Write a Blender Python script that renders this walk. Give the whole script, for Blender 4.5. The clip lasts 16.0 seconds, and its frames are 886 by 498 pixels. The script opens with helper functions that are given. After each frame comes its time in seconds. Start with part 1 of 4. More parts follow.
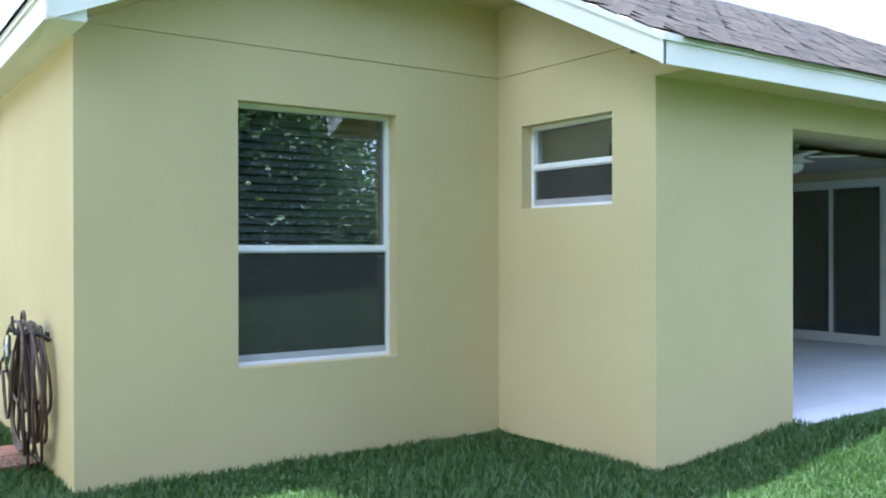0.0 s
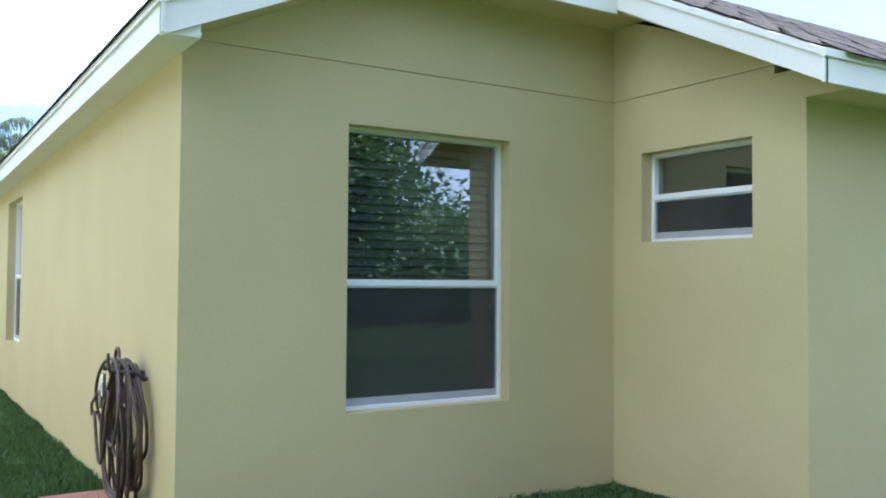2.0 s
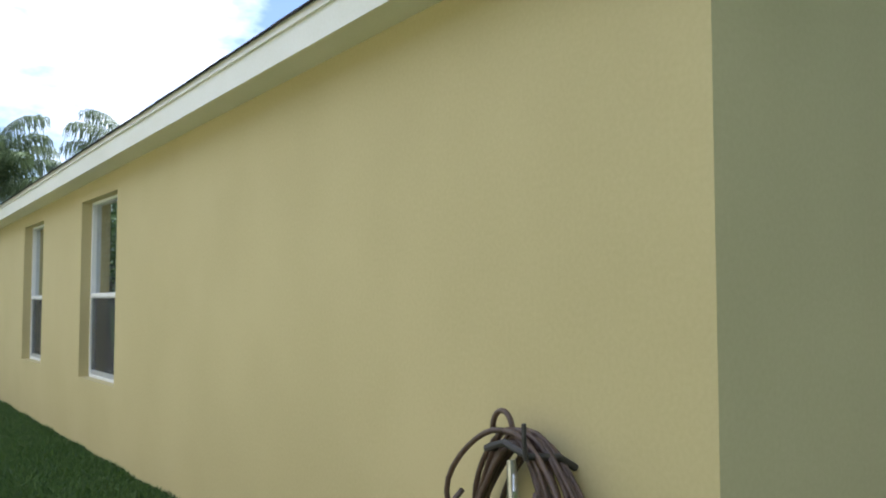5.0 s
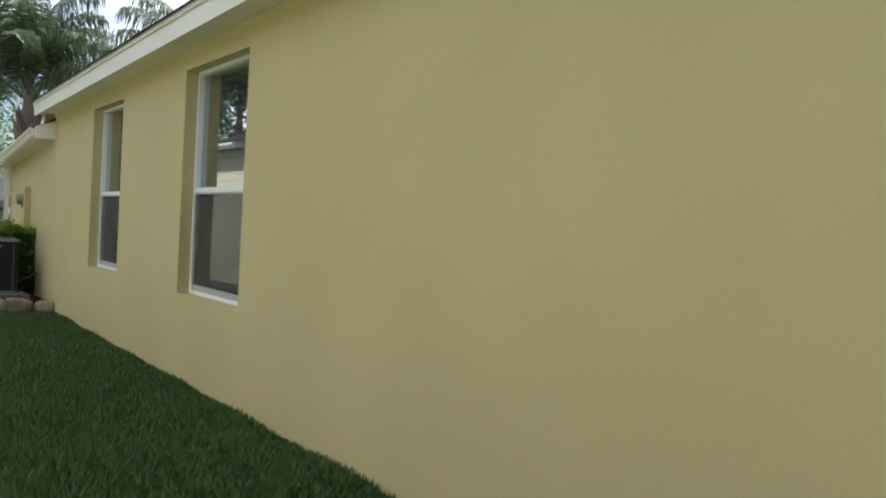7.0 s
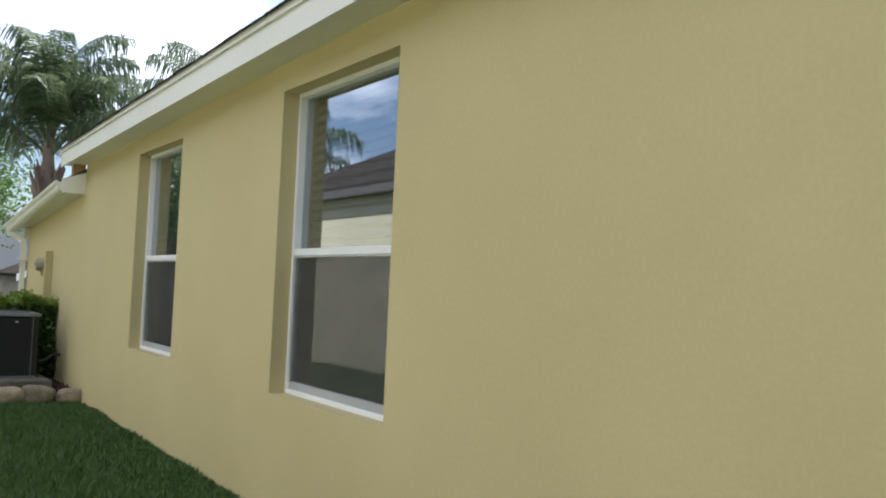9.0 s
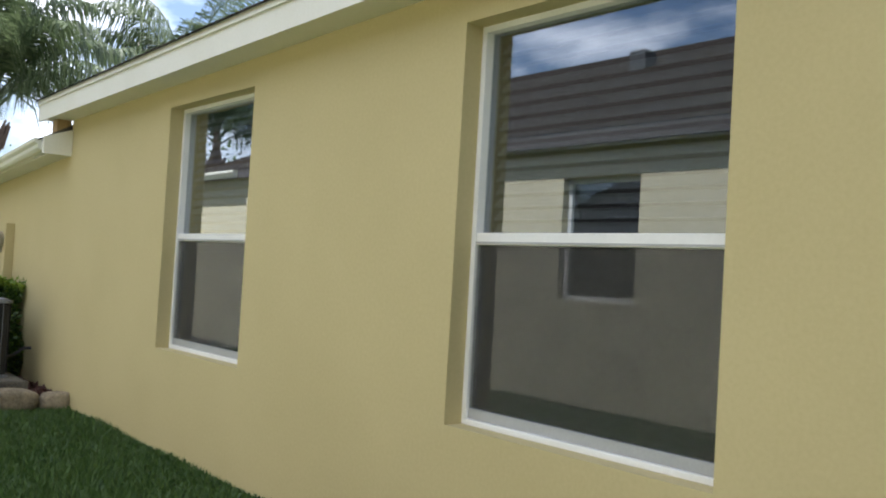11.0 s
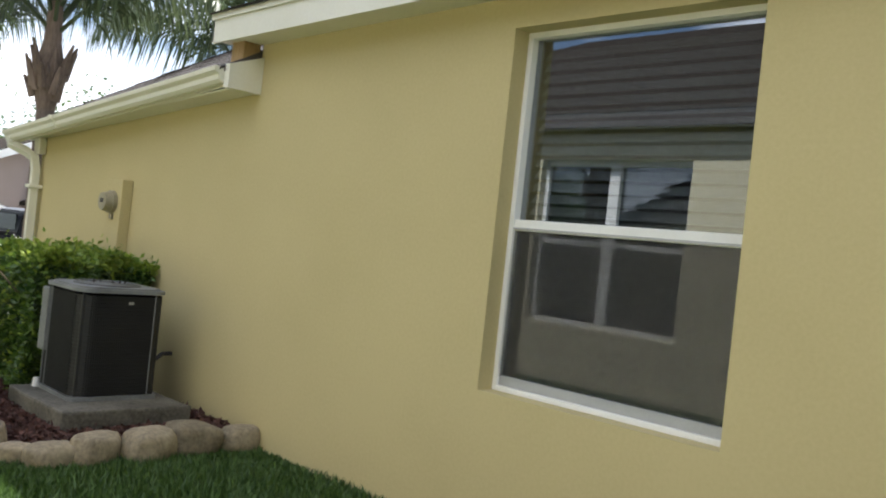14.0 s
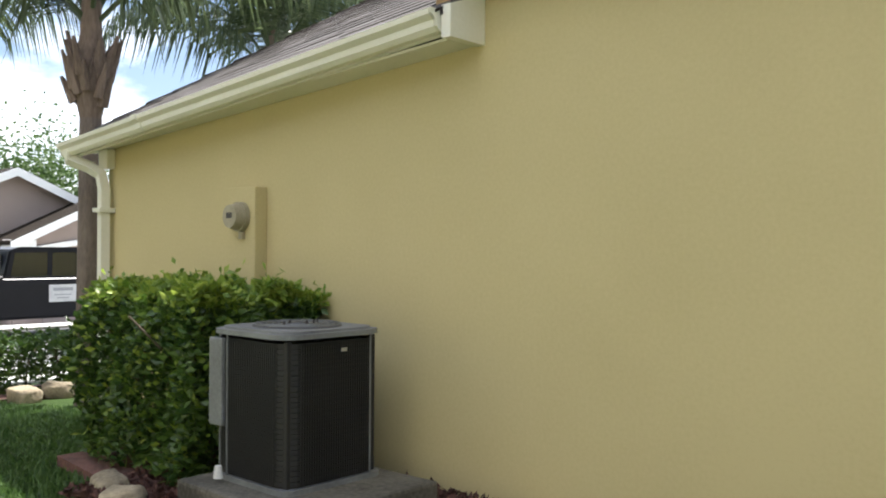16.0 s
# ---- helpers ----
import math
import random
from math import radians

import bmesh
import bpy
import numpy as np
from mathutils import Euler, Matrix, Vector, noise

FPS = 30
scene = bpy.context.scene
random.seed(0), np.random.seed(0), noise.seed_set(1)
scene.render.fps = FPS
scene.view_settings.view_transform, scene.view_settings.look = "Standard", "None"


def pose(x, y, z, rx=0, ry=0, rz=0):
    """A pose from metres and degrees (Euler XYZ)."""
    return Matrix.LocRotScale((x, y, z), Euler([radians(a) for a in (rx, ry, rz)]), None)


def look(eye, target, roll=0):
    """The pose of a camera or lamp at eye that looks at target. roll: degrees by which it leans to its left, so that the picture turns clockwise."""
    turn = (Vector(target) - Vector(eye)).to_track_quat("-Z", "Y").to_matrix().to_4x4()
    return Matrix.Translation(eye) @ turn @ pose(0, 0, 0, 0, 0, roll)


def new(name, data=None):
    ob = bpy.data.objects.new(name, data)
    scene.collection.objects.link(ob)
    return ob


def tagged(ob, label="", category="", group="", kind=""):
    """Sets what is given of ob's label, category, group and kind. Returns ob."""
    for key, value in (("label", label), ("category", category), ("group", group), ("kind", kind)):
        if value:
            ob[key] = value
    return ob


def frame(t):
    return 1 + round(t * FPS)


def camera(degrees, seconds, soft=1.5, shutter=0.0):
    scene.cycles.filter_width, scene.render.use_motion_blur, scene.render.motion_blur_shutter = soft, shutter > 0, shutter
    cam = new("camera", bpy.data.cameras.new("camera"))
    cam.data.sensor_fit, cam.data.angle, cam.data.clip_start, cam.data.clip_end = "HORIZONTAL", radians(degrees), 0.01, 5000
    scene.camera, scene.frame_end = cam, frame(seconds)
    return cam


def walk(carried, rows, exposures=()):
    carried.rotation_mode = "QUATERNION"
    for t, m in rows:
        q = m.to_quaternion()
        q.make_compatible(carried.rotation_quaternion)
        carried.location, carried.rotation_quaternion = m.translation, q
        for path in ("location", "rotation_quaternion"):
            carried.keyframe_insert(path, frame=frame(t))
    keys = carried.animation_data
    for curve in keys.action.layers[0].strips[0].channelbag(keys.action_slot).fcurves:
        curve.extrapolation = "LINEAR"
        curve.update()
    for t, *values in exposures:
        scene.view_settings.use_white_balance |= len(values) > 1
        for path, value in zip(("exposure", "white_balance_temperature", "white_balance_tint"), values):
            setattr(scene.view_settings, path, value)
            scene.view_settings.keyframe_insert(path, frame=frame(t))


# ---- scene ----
cam = camera(53.0, 16.0, soft=2.0)
EXPOSURES = [(0, 2.46, 5050, 14), (1, 2.06, 5250, 14), (2, 2.12, 5150, 13), (3.5, 1.92, 5300, 12), (4.2, 1.7, 5450, 11), (6.3, 1.2, 5900, 11), (7, 1.1, 5950, 12), (8.5, 1.3, 5850, 13), (11, 1.42, 5950, 13), (12.5, 1.36, 6150, 12), (13.5, 1.33, 6200, 12), (14.5, 1.42, 6200, 12), (16, 1.45, 6200, 12)]
PATH = [
    (0, (-1.113, -5.044, 1.327), (0.035, -3.406, 1.324), -0.1),
    (0.5, (-0.981, -5.204, 1.352), (0.116, -3.543, 1.539), -1.4),
    (0.8, (-0.942, -5.243, 1.342), (0.171, -3.596, 1.566), -2.0),
    (1, (-1.004, -5.205, 1.36), (0.112, -3.561, 1.589), -1.0),
    (1.5, (-1.175, -4.914, 1.336), (-0.094, -3.233, 1.408), 2.9),
    (2, (-1.25, -4.437, 1.338), (-0.182, -2.748, 1.41), 0.4),
    (2.5, (-1.427, -3.983, 1.31), (-0.421, -2.256, 1.38), 2.3),
    (3, (-1.582, -3.6, 1.256), (-0.561, -1.881, 1.281), 2.2),
    (3.5, (-1.647, -3.142, 1.288), (-0.641, -1.414, 1.341), 3.2),
    (4, (-1.879, -2.757, 1.318), (-0.753, -1.105, 1.395), 2.4),
    (4.2, (-1.948, -2.569, 1.331), (-0.804, -0.933, 1.441), -0.7),
    (6.3, (-1.856, 0.093, 1.233), (-0.729, 1.74, 1.362), 1.3),
    (6.5, (-1.897, 0.217, 1.227), (-0.77, 1.866, 1.324), -0.8),
    (7, (-1.98, 0.725, 1.161), (-0.866, 2.386, 1.12), 3.0),
    (7.5, (-2.033, 1.179, 1.153), (-0.919, 2.838, 1.068), 4.0),
    (8, (-1.951, 1.711, 1.231), (-0.968, 3.453, 1.24), 2.1),
    (8.5, (-1.871, 2.242, 1.199), (-0.844, 3.957, 1.282), 5.2),
    (8.7, (-1.847, 2.414, 1.19), (-0.788, 4.108, 1.282), 3.5),
    (10.8, (-2.199, 4.32, 1.173), (-0.916, 5.852, 1.264), 4.1),
    (11, (-2.291, 4.429, 1.204), (-1.004, 5.959, 1.261), 3.3),
    (11.5, (-2.345, 4.937, 1.222), (-1.117, 6.516, 1.238), 2.8),
    (12, (-2.452, 5.378, 1.188), (-1.228, 6.96, 1.167), 4.3),
    (12.5, (-2.587, 5.763, 1.146), (-1.328, 7.317, 1.102), 2.9),
    (13, (-2.513, 6.303, 1.123), (-1.171, 7.784, 1.062), 4.2),
    (13.5, (-2.586, 6.796, 1.17), (-1.16, 8.197, 1.111), 3.5),
    (14, (-2.793, 7.403, 1.211), (-1.392, 8.83, 1.21), 6.1),
    (14.5, (-2.88, 8.03, 1.217), (-1.543, 9.517, 1.199), 5.0),
    (15, (-2.903, 8.538, 1.188), (-1.537, 9.998, 1.183), 4.9),
    (15.5, (-2.983, 9.068, 1.111), (-1.545, 10.459, 1.117), 1.4),
    (16, (-2.885, 9.468, 1.123), (-1.411, 10.82, 1.123), 0.4),
]
walk(cam, [(t, look(eye, target, roll)) for t, eye, target, roll in PATH], EXPOSURES)

# ---- world and sun ----
world = bpy.data.worlds.new("sky")
scene.world = world
world.use_nodes = True
wn, wl = world.node_tree.nodes, world.node_tree.links
SUN_DIR = Vector((0.48, 0.08, 1.0)).normalized()
sky = wn.new("ShaderNodeTexSky")
sky.sky_type, sky.sun_disc = "NISHITA", False
sky.sun_elevation = math.asin(SUN_DIR.z)
sky.sun_rotation = math.atan2(SUN_DIR.x, SUN_DIR.y)
sky.dust_density = 1.5
tc = wn.new("ShaderNodeTexCoord")
mp = wn.new("ShaderNodeMapping")
mp.inputs["Scale"].default_value = (1.0, 1.0, 2.2)
cl = wn.new("ShaderNodeTexNoise")
cl.inputs["Scale"].default_value, cl.inputs["Detail"].default_value, cl.inputs["Roughness"].default_value = 2.3, 7, 0.55
cr = wn.new("ShaderNodeValToRGB")
cr.color_ramp.elements[0].position, cr.color_ramp.elements[1].position = 0.47, 0.62
mx = wn.new("ShaderNodeMix")
mx.data_type = "RGBA"
mx.inputs[7].default_value = (15.0, 15.2, 15.6, 1)
wl.new(tc.outputs["Generated"], mp.inputs[0])
wl.new(mp.outputs[0], cl.inputs["Vector"])
wl.new(cl.outputs[0], cr.inputs[0])
wl.new(cr.outputs[0], mx.inputs[0])
wl.new(sky.outputs[0], mx.inputs[6])
wl.new(mx.outputs[2], wn["Background"].inputs[0])
wn["Background"].inputs[1].default_value = 0.07
sun = new("sun", bpy.data.lights.new("sun", "SUN"))
sun.data.energy, sun.data.angle, sun.data.color = 4.8, radians(0.6), (1.0, 0.95, 0.86)
sun.matrix_world = look(SUN_DIR * 30, (0, 0, 0))


# ---- materials ----
def material(name, color, rough=0.7, dark=None, scale=8.0, fine=120.0, bump=0.0, bump_scale=None, metal=0.0,
             random_amount=0.0, island=0.0, stretch=(1, 1, 1), spec=0.5):
    m = bpy.data.materials.new(name)
    m.use_nodes = True
    n, l = m.node_tree.nodes, m.node_tree.links
    b = n["Principled BSDF"]
    b.inputs["Roughness"].default_value, b.inputs["Metallic"].default_value = rough, metal
    b.inputs["Specular IOR Level"].default_value = spec
    dark = dark or tuple(c * 0.8 for c in color)
    co = n.new("ShaderNodeTexCoord")
    mapping = n.new("ShaderNodeMapping")
    mapping.inputs["Scale"].default_value = stretch
    l.new(co.outputs["Object"], mapping.inputs[0])
    big, small = n.new("ShaderNodeTexNoise"), n.new("ShaderNodeTexNoise")
    for t, sc, det in ((big, scale, 5), (small, fine, 3)):
        t.inputs["Scale"].default_value, t.inputs["Detail"].default_value = sc, det
        l.new(mapping.outputs[0], t.inputs["Vector"])
    mixn = n.new("ShaderNodeMix")
    mixn.inputs[0].default_value = 0.4
    l.new(big.outputs[0], mixn.inputs[2])
    l.new(small.outputs[0], mixn.inputs[3])
    ramp = n.new("ShaderNodeValToRGB")
    ramp.color_ramp.elements[0].position, ramp.color_ramp.elements[1].position = 0.34, 0.62
    ramp.color_ramp.elements[0].color, ramp.color_ramp.elements[1].color = (*dark, 1), (*color, 1)
    l.new(mixn.outputs[0], ramp.inputs[0])
    out = ramp.outputs[0]
    if random_amount or island:
        hsv = n.new("ShaderNodeHueSaturation")
        mr = n.new("ShaderNodeMapRange")
        amount = random_amount or island
        mr.inputs[3].default_value, mr.inputs[4].default_value = 1 - amount, 1 + amount
        if random_amount:
            l.new(n.new("ShaderNodeObjectInfo").outputs["Random"], mr.inputs[0])
        else:
            l.new(n.new("ShaderNodeNewGeometry").outputs["Random Per Island"], mr.inputs[0])
        l.new(mr.outputs[0], hsv.inputs["Value"])
        l.new(out, hsv.inputs["Color"])
        out = hsv.outputs[0]
    l.new(out, b.inputs["Base Color"])
    if bump:
        bt = n.new("ShaderNodeTexNoise")
        bt.inputs["Scale"].default_value, bt.inputs["Detail"].default_value = bump_scale or fine, 4
        l.new(mapping.outputs[0], bt.inputs["Vector"])
        bn = n.new("ShaderNodeBump")
        bn.inputs["Strength"].default_value, bn.inputs["Distance"].default_value = 1.0, bump
        l.new(bt.outputs[0], bn.inputs["Height"])
        l.new(bn.outputs[0], b.inputs["Normal"])
    return m


def glass_material(name, through_color, straight, slanted):
    """Tinted pane: gloss grows from 'straight' towards 'slanted' at a low angle."""
    m = bpy.data.materials.new(name)
    m.use_nodes = True
    n, l = m.node_tree.nodes, m.node_tree.links
    n.remove(n["Principled BSDF"])
    clear, gloss, mix, lw, power, span = (n.new("ShaderNode" + k) for k in ("BsdfTransparent", "BsdfGlossy", "MixShader", "LayerWeight", "Math", "MapRange"))
    clear.inputs[0].default_value = (*through_color, 1)
    gloss.inputs["Roughness"].default_value = 0.0
    gloss.inputs["Color"].default_value = (0.92, 0.96, 1.0, 1)
    lw.inputs[0].default_value = 0.5
    power.operation = "POWER"
    power.inputs[1].default_value = 2.2
    span.inputs[3].default_value, span.inputs[4].default_value = straight, slanted
    l.new(lw.outputs["Facing"], power.inputs[0])
    l.new(power.outputs[0], span.inputs[0])
    l.new(span.outputs[0], mix.inputs[0])
    l.new(clear.outputs[0], mix.inputs[1])
    l.new(gloss.outputs[0], mix.inputs[2])
    l.new(mix.outputs[0], n["Material Output"].inputs[0])
    return m


def mesh_material(name, color, cover):
    """Fine woven mesh: part thread, part open air, with a slight uneven weave."""
    m = bpy.data.materials.new(name)
    m.use_nodes = True
    n, l = m.node_tree.nodes, m.node_tree.links
    b = n["Principled BSDF"]
    b.inputs["Base Color"].default_value, b.inputs["Roughness"].default_value = (*color, 1), 0.7
    clear, mix, co, wave, span = (n.new("ShaderNode" + k) for k in ("BsdfTransparent", "MixShader", "TexCoord", "TexNoise", "MapRange"))
    wave.inputs["Scale"].default_value = 6.0
    span.inputs[3].default_value, span.inputs[4].default_value = cover * 0.8, cover * 1.2
    l.new(co.outputs["Object"], wave.inputs["Vector"])
    l.new(wave.outputs[0], span.inputs[0])
    l.new(span.outputs[0], mix.inputs[0])
    l.new(clear.outputs[0], mix.inputs[1])
    l.new(b.outputs[0], mix.inputs[2])
    l.new(mix.outputs[0], n["Material Output"].inputs[0])
    return m


def leaf_material(name, a, b_, trans, rough=0.45):
    m = bpy.data.materials.new(name)
    m.use_nodes = True
    n, l = m.node_tree.nodes, m.node_tree.links
    b = n["Principled BSDF"]
    ramp = n.new("ShaderNodeValToRGB")
    ramp.color_ramp.elements[0].color, ramp.color_ramp.elements[1].color = (*a, 1), (*b_, 1)
    l.new(n.new("ShaderNodeNewGeometry").outputs["Random Per Island"], ramp.inputs[0])
    l.new(ramp.outputs[0], b.inputs["Base Color"])
    b.inputs["Roughness"].default_value = rough
    tr, mix = n.new("ShaderNodeBsdfTranslucent"), n.new("ShaderNodeMixShader")
    l.new(ramp.outputs[0], tr.inputs[0])
    mix.inputs[0].default_value = trans
    l.new(b.outputs[0], mix.inputs[1])
    l.new(tr.outputs[0], mix.inputs[2])
    l.new(mix.outputs[0], n["Material Output"].inputs[0])
    return m


STUCCO = material("yellow_stucco", (0.555, 0.475, 0.252), 0.9, (0.505, 0.430, 0.222), 1.1, 60, 0.0005, 80, spec=0.25)
STUCCO_PATIO = material("patio_stucco", (0.54, 0.47, 0.30), 0.9, (0.50, 0.43, 0.27), 1.5, 60, 0.003, 70)
TRIM = material("white_trim_paint", (0.80, 0.78, 0.68), 0.5, (0.74, 0.72, 0.60), 2.0, 60, 0.0006, 40)
GUTTER = material("white_gutter_enamel", (0.82, 0.80, 0.68), 0.35, (0.76, 0.74, 0.6), 2.0, 50)
VINYL = material("white_window_vinyl", (0.82, 0.82, 0.80), 0.4, (0.76, 0.76, 0.74), 4, 80)
GREY_RAIL = material("grey_aluminium_rail", (0.42, 0.43, 0.44), 0.45, (0.36, 0.37, 0.38), 6, 90, metal=0.2)
BLIND = material("blind_slat_white", (0.70, 0.70, 0.66), 0.6, (0.64, 0.64, 0.6), 5, 70)
GLASS = glass_material("window_glass", (0.58, 0.61, 0.63), 0.17, 0.85)
SCREEN = glass_material("dark_screened_glass", (0.30, 0.31, 0.33), 0.18, 0.8)
MESH = mesh_material("grey_insect_screen", (0.06, 0.06, 0.058), 0.32)
CLEAR = glass_material("car_glass", (0.3, 0.32, 0.33), 0.08, 0.8)
ROOM = material("dark_room_paint", (0.30, 0.29, 0.27), 0.9)
SHINGLE = material("grey_brown_asphalt_shingle", (0.048, 0.039, 0.031), 0.95, (0.012, 0.010, 0.008), 16, 140, 0.005, 150, random_amount=0.4, spec=0.08)
SHINGLE_JOINED = material("grey_brown_shingle_courses", (0.048, 0.039, 0.031), 0.95, (0.012, 0.010, 0.008), 16, 140, 0.005, 150, island=0.4, spec=0.08)
UNDERLAY = material("roof_underlay", (0.10, 0.09, 0.085), 0.95, None, 6, 90)
DARK_METAL = material("dark_vent_metal", (0.07, 0.07, 0.07), 0.55, None, 8, 60)
SOIL = material("lawn_soil", (0.04, 0.07, 0.018), 1.0, (0.026, 0.042, 0.013), 3, 60, 0.01, 40, spec=0.1)
GRASS = leaf_material("grass_blade", (0.04, 0.09, 0.018), (0.105, 0.185, 0.042), 0.3, 0.5)
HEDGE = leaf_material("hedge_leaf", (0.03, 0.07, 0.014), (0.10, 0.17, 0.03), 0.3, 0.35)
# brighter copy of HEDGE: sunlight on the hedge top put into the leaf colour
HEDGE_SUNLIT = leaf_material("sunlit_hedge_leaf", (0.12, 0.22, 0.03), (0.34, 0.42, 0.07), 0.4, 0.35)
PALM = leaf_material("palm_leaflet", (0.05, 0.08, 0.035), (0.14, 0.18, 0.085), 0.35, 0.4)
TREE = leaf_material("tree_leaf", (0.045, 0.10, 0.02), (0.13, 0.21, 0.05), 0.35, 0.5)
FARTREE = leaf_material("far_leaf", (0.05, 0.10, 0.025), (0.13, 0.2, 0.06), 0.3, 0.6)
BARK = material("grey_bark", (0.20, 0.16, 0.13), 0.95, (0.11, 0.085, 0.07), 6, 60, 0.012, 25, stretch=(1, 1, 0.3))
BOOT = material("palm_boot_fibre", (0.25, 0.185, 0.14), 0.95, (0.12, 0.085, 0.065), 9, 70, 0.01, 45, stretch=(1, 1, 0.2))
RAW_WOOD = material("raw_tan_wood", (0.42, 0.29, 0.14), 0.85, (0.26, 0.17, 0.08), 10, 60, 0.002, 50, stretch=(1, 1, 0.3))
TWIG = material("hedge_twig", (0.10, 0.075, 0.05), 0.95)
MULCH = material("red_brown_mulch", (0.13, 0.06, 0.045), 1.0, (0.05, 0.026, 0.022), 14, 70, 0.012, 40, island=0.35)
ROCK = material("tan_border_rock", (0.36, 0.30, 0.20), 0.95, (0.15, 0.12, 0.08), 7, 50, 0.012, 18, random_amount=0.22)
CONCRETE = material("weathered_concrete", (0.17, 0.155, 0.125), 0.95, (0.05, 0.046, 0.036), 3.5, 50, 0.005, 40)
PATIO = material("pale_painted_patio", (0.72, 0.73, 0.76), 0.7, (0.64, 0.65, 0.68), 2, 60, 0.001, 60)
ROADC = material("road_asphalt", (0.16, 0.16, 0.155), 0.95, (0.11, 0.11, 0.108), 2, 60, 0.004, 60)
WALKC = material("pale_concrete_walk", (0.55, 0.54, 0.50), 0.9, (0.45, 0.44, 0.40), 2, 50, 0.003, 60)
PAVER = material("red_brick_paver", (0.36, 0.17, 0.12), 0.9, (0.24, 0.115, 0.085), 9, 80, 0.004, 60, random_amount=0.2)
UNIT_GRILLE = material("dark_grey_grille", (0.020, 0.020, 0.021), 0.6, (0.012, 0.012, 0.0125), 5, 60)
UNIT_TOP = material("light_grey_painted_steel", (0.20, 0.21, 0.215), 0.5, (0.12, 0.125, 0.13), 5, 70)
UNIT_CORE = material("condenser_coil", (0.016, 0.016, 0.017), 0.7, None, 20, 90)
HOSE = material("brown_rubber_hose", (0.115, 0.072, 0.052), 0.5, (0.055, 0.034, 0.027), 14, 80, 0.001, 90)
BRASS = material("worn_chrome_fitting", (0.5, 0.5, 0.48), 0.3, (0.35, 0.34, 0.31), 20, 80, metal=0.9)
IRON = material("dark_iron", (0.05, 0.045, 0.045), 0.6)
TRUCK = material("black_car_paint", (0.008, 0.009, 0.014), 0.3, (0.006, 0.007, 0.011), 3, 50, spec=0.25)
RUBBER = material("tyre_rubber", (0.02, 0.02, 0.02), 0.9)
CHROME = material("wheel_alloy", (0.6, 0.6, 0.62), 0.3, (0.5, 0.5, 0.52), 9, 60, metal=0.8)
TAUPE = material("taupe_stucco", (0.34, 0.27, 0.235), 0.9, (0.30, 0.24, 0.21), 1.2, 40, 0.003, 40)
CREAM = material("cream_stucco", (0.60, 0.55, 0.38), 0.9, (0.55, 0.50, 0.34), 1.0, 40, 0.003, 50)
PALE = material("pale_grey_stucco", (0.50, 0.48, 0.44), 0.9, (0.45, 0.43, 0.40), 1.0, 40)
GARAGE = material("taupe_garage_panel", (0.30, 0.25, 0.225), 0.7, (0.27, 0.22, 0.2), 1.5, 40)
METER = material("meter_grey", (0.36, 0.32, 0.22), 0.45, (0.27, 0.24, 0.16), 12, 70)
WHITE = material("white_paper", (0.75, 0.75, 0.73), 0.7)


# ---- builders ----
def finish(name, bm, mat, smooth=False):
    me = bpy.data.meshes.new(name)
    bm.to_mesh(me)
    bm.free()
    me.materials.append(mat)
    if smooth:
        me.shade_smooth()
    return me


def part(name, bm, mat, parent=None, label="", smooth=False):
    ob = new(name, finish(name, bm, mat, smooth))
    ob.parent = parent
    return tagged(ob, label)


def thing(name, label, category, group="", kind="", at=(0, 0, 0)):
    ob = new(name)
    ob.location = at
    return tagged(ob, label, category, group, kind)


def add_box(bm, lo, hi, bevel=0.0, turn=None):
    made = bmesh.ops.create_cube(bm, size=1)["verts"]
    mid = (Vector(lo) + Vector(hi)) / 2
    for v in made:
        v.co = Vector([c * (h - l) for c, l, h in zip(v.co, lo, hi)])
    if bevel:
        edges = list({e for v in made for e in v.link_edges})
        made = list({v for f in bmesh.ops.bevel(bm, geom=edges, offset=bevel, segments=2, affect="EDGES", profile=0.6)["faces"] for v in f.verts}
                    | {v for v in made if v.is_valid})
    for v in made:
        v.co = (turn @ v.co if turn else v.co) + mid
    return bm


def boxes(*items, bevel=0.0):
    bm = bmesh.new()
    for lo, hi in items:
        add_box(bm, lo, hi, bevel)
    return bm


def tube(points, radius, sides=8, taper=None):
    bm = bmesh.new()
    rings = []
    pts = [Vector(p) for p in points]
    side = None
    for i, p in enumerate(pts):
        d = (pts[min(i + 1, len(pts) - 1)] - pts[max(i - 1, 0)]).normalized()
        if side is None:
            side = d.orthogonal().normalized()
        side = (side - d * side.dot(d)).normalized()
        up = d.cross(side)
        r = radius if taper is None else radius * (1 + (taper - 1) * i / (len(pts) - 1))
        rings.append([bm.verts.new(p + (side * math.cos(a) + up * math.sin(a)) * r)
                      for a in (2 * math.pi * k / sides for k in range(sides))])
    for a, b in zip(rings, rings[1:]):
        for k in range(sides):
            bm.faces.new((a[k], a[(k + 1) % sides], b[(k + 1) % sides], b[k]))
    bm.faces.new(rings[0][::-1])
    bm.faces.new(rings[-1])
    return bm


def cone(bm, base, top, r1, r2, n=16):
    d = Vector(top) - Vector(base)
    m = Matrix.Translation((Vector(base) + Vector(top)) / 2) @ d.to_track_quat("Z", "Y").to_matrix().to_4x4()
    bmesh.ops.create_cone(bm, cap_ends=True, segments=n, radius1=r1, radius2=r2, depth=d.length, matrix=m)
    return bm


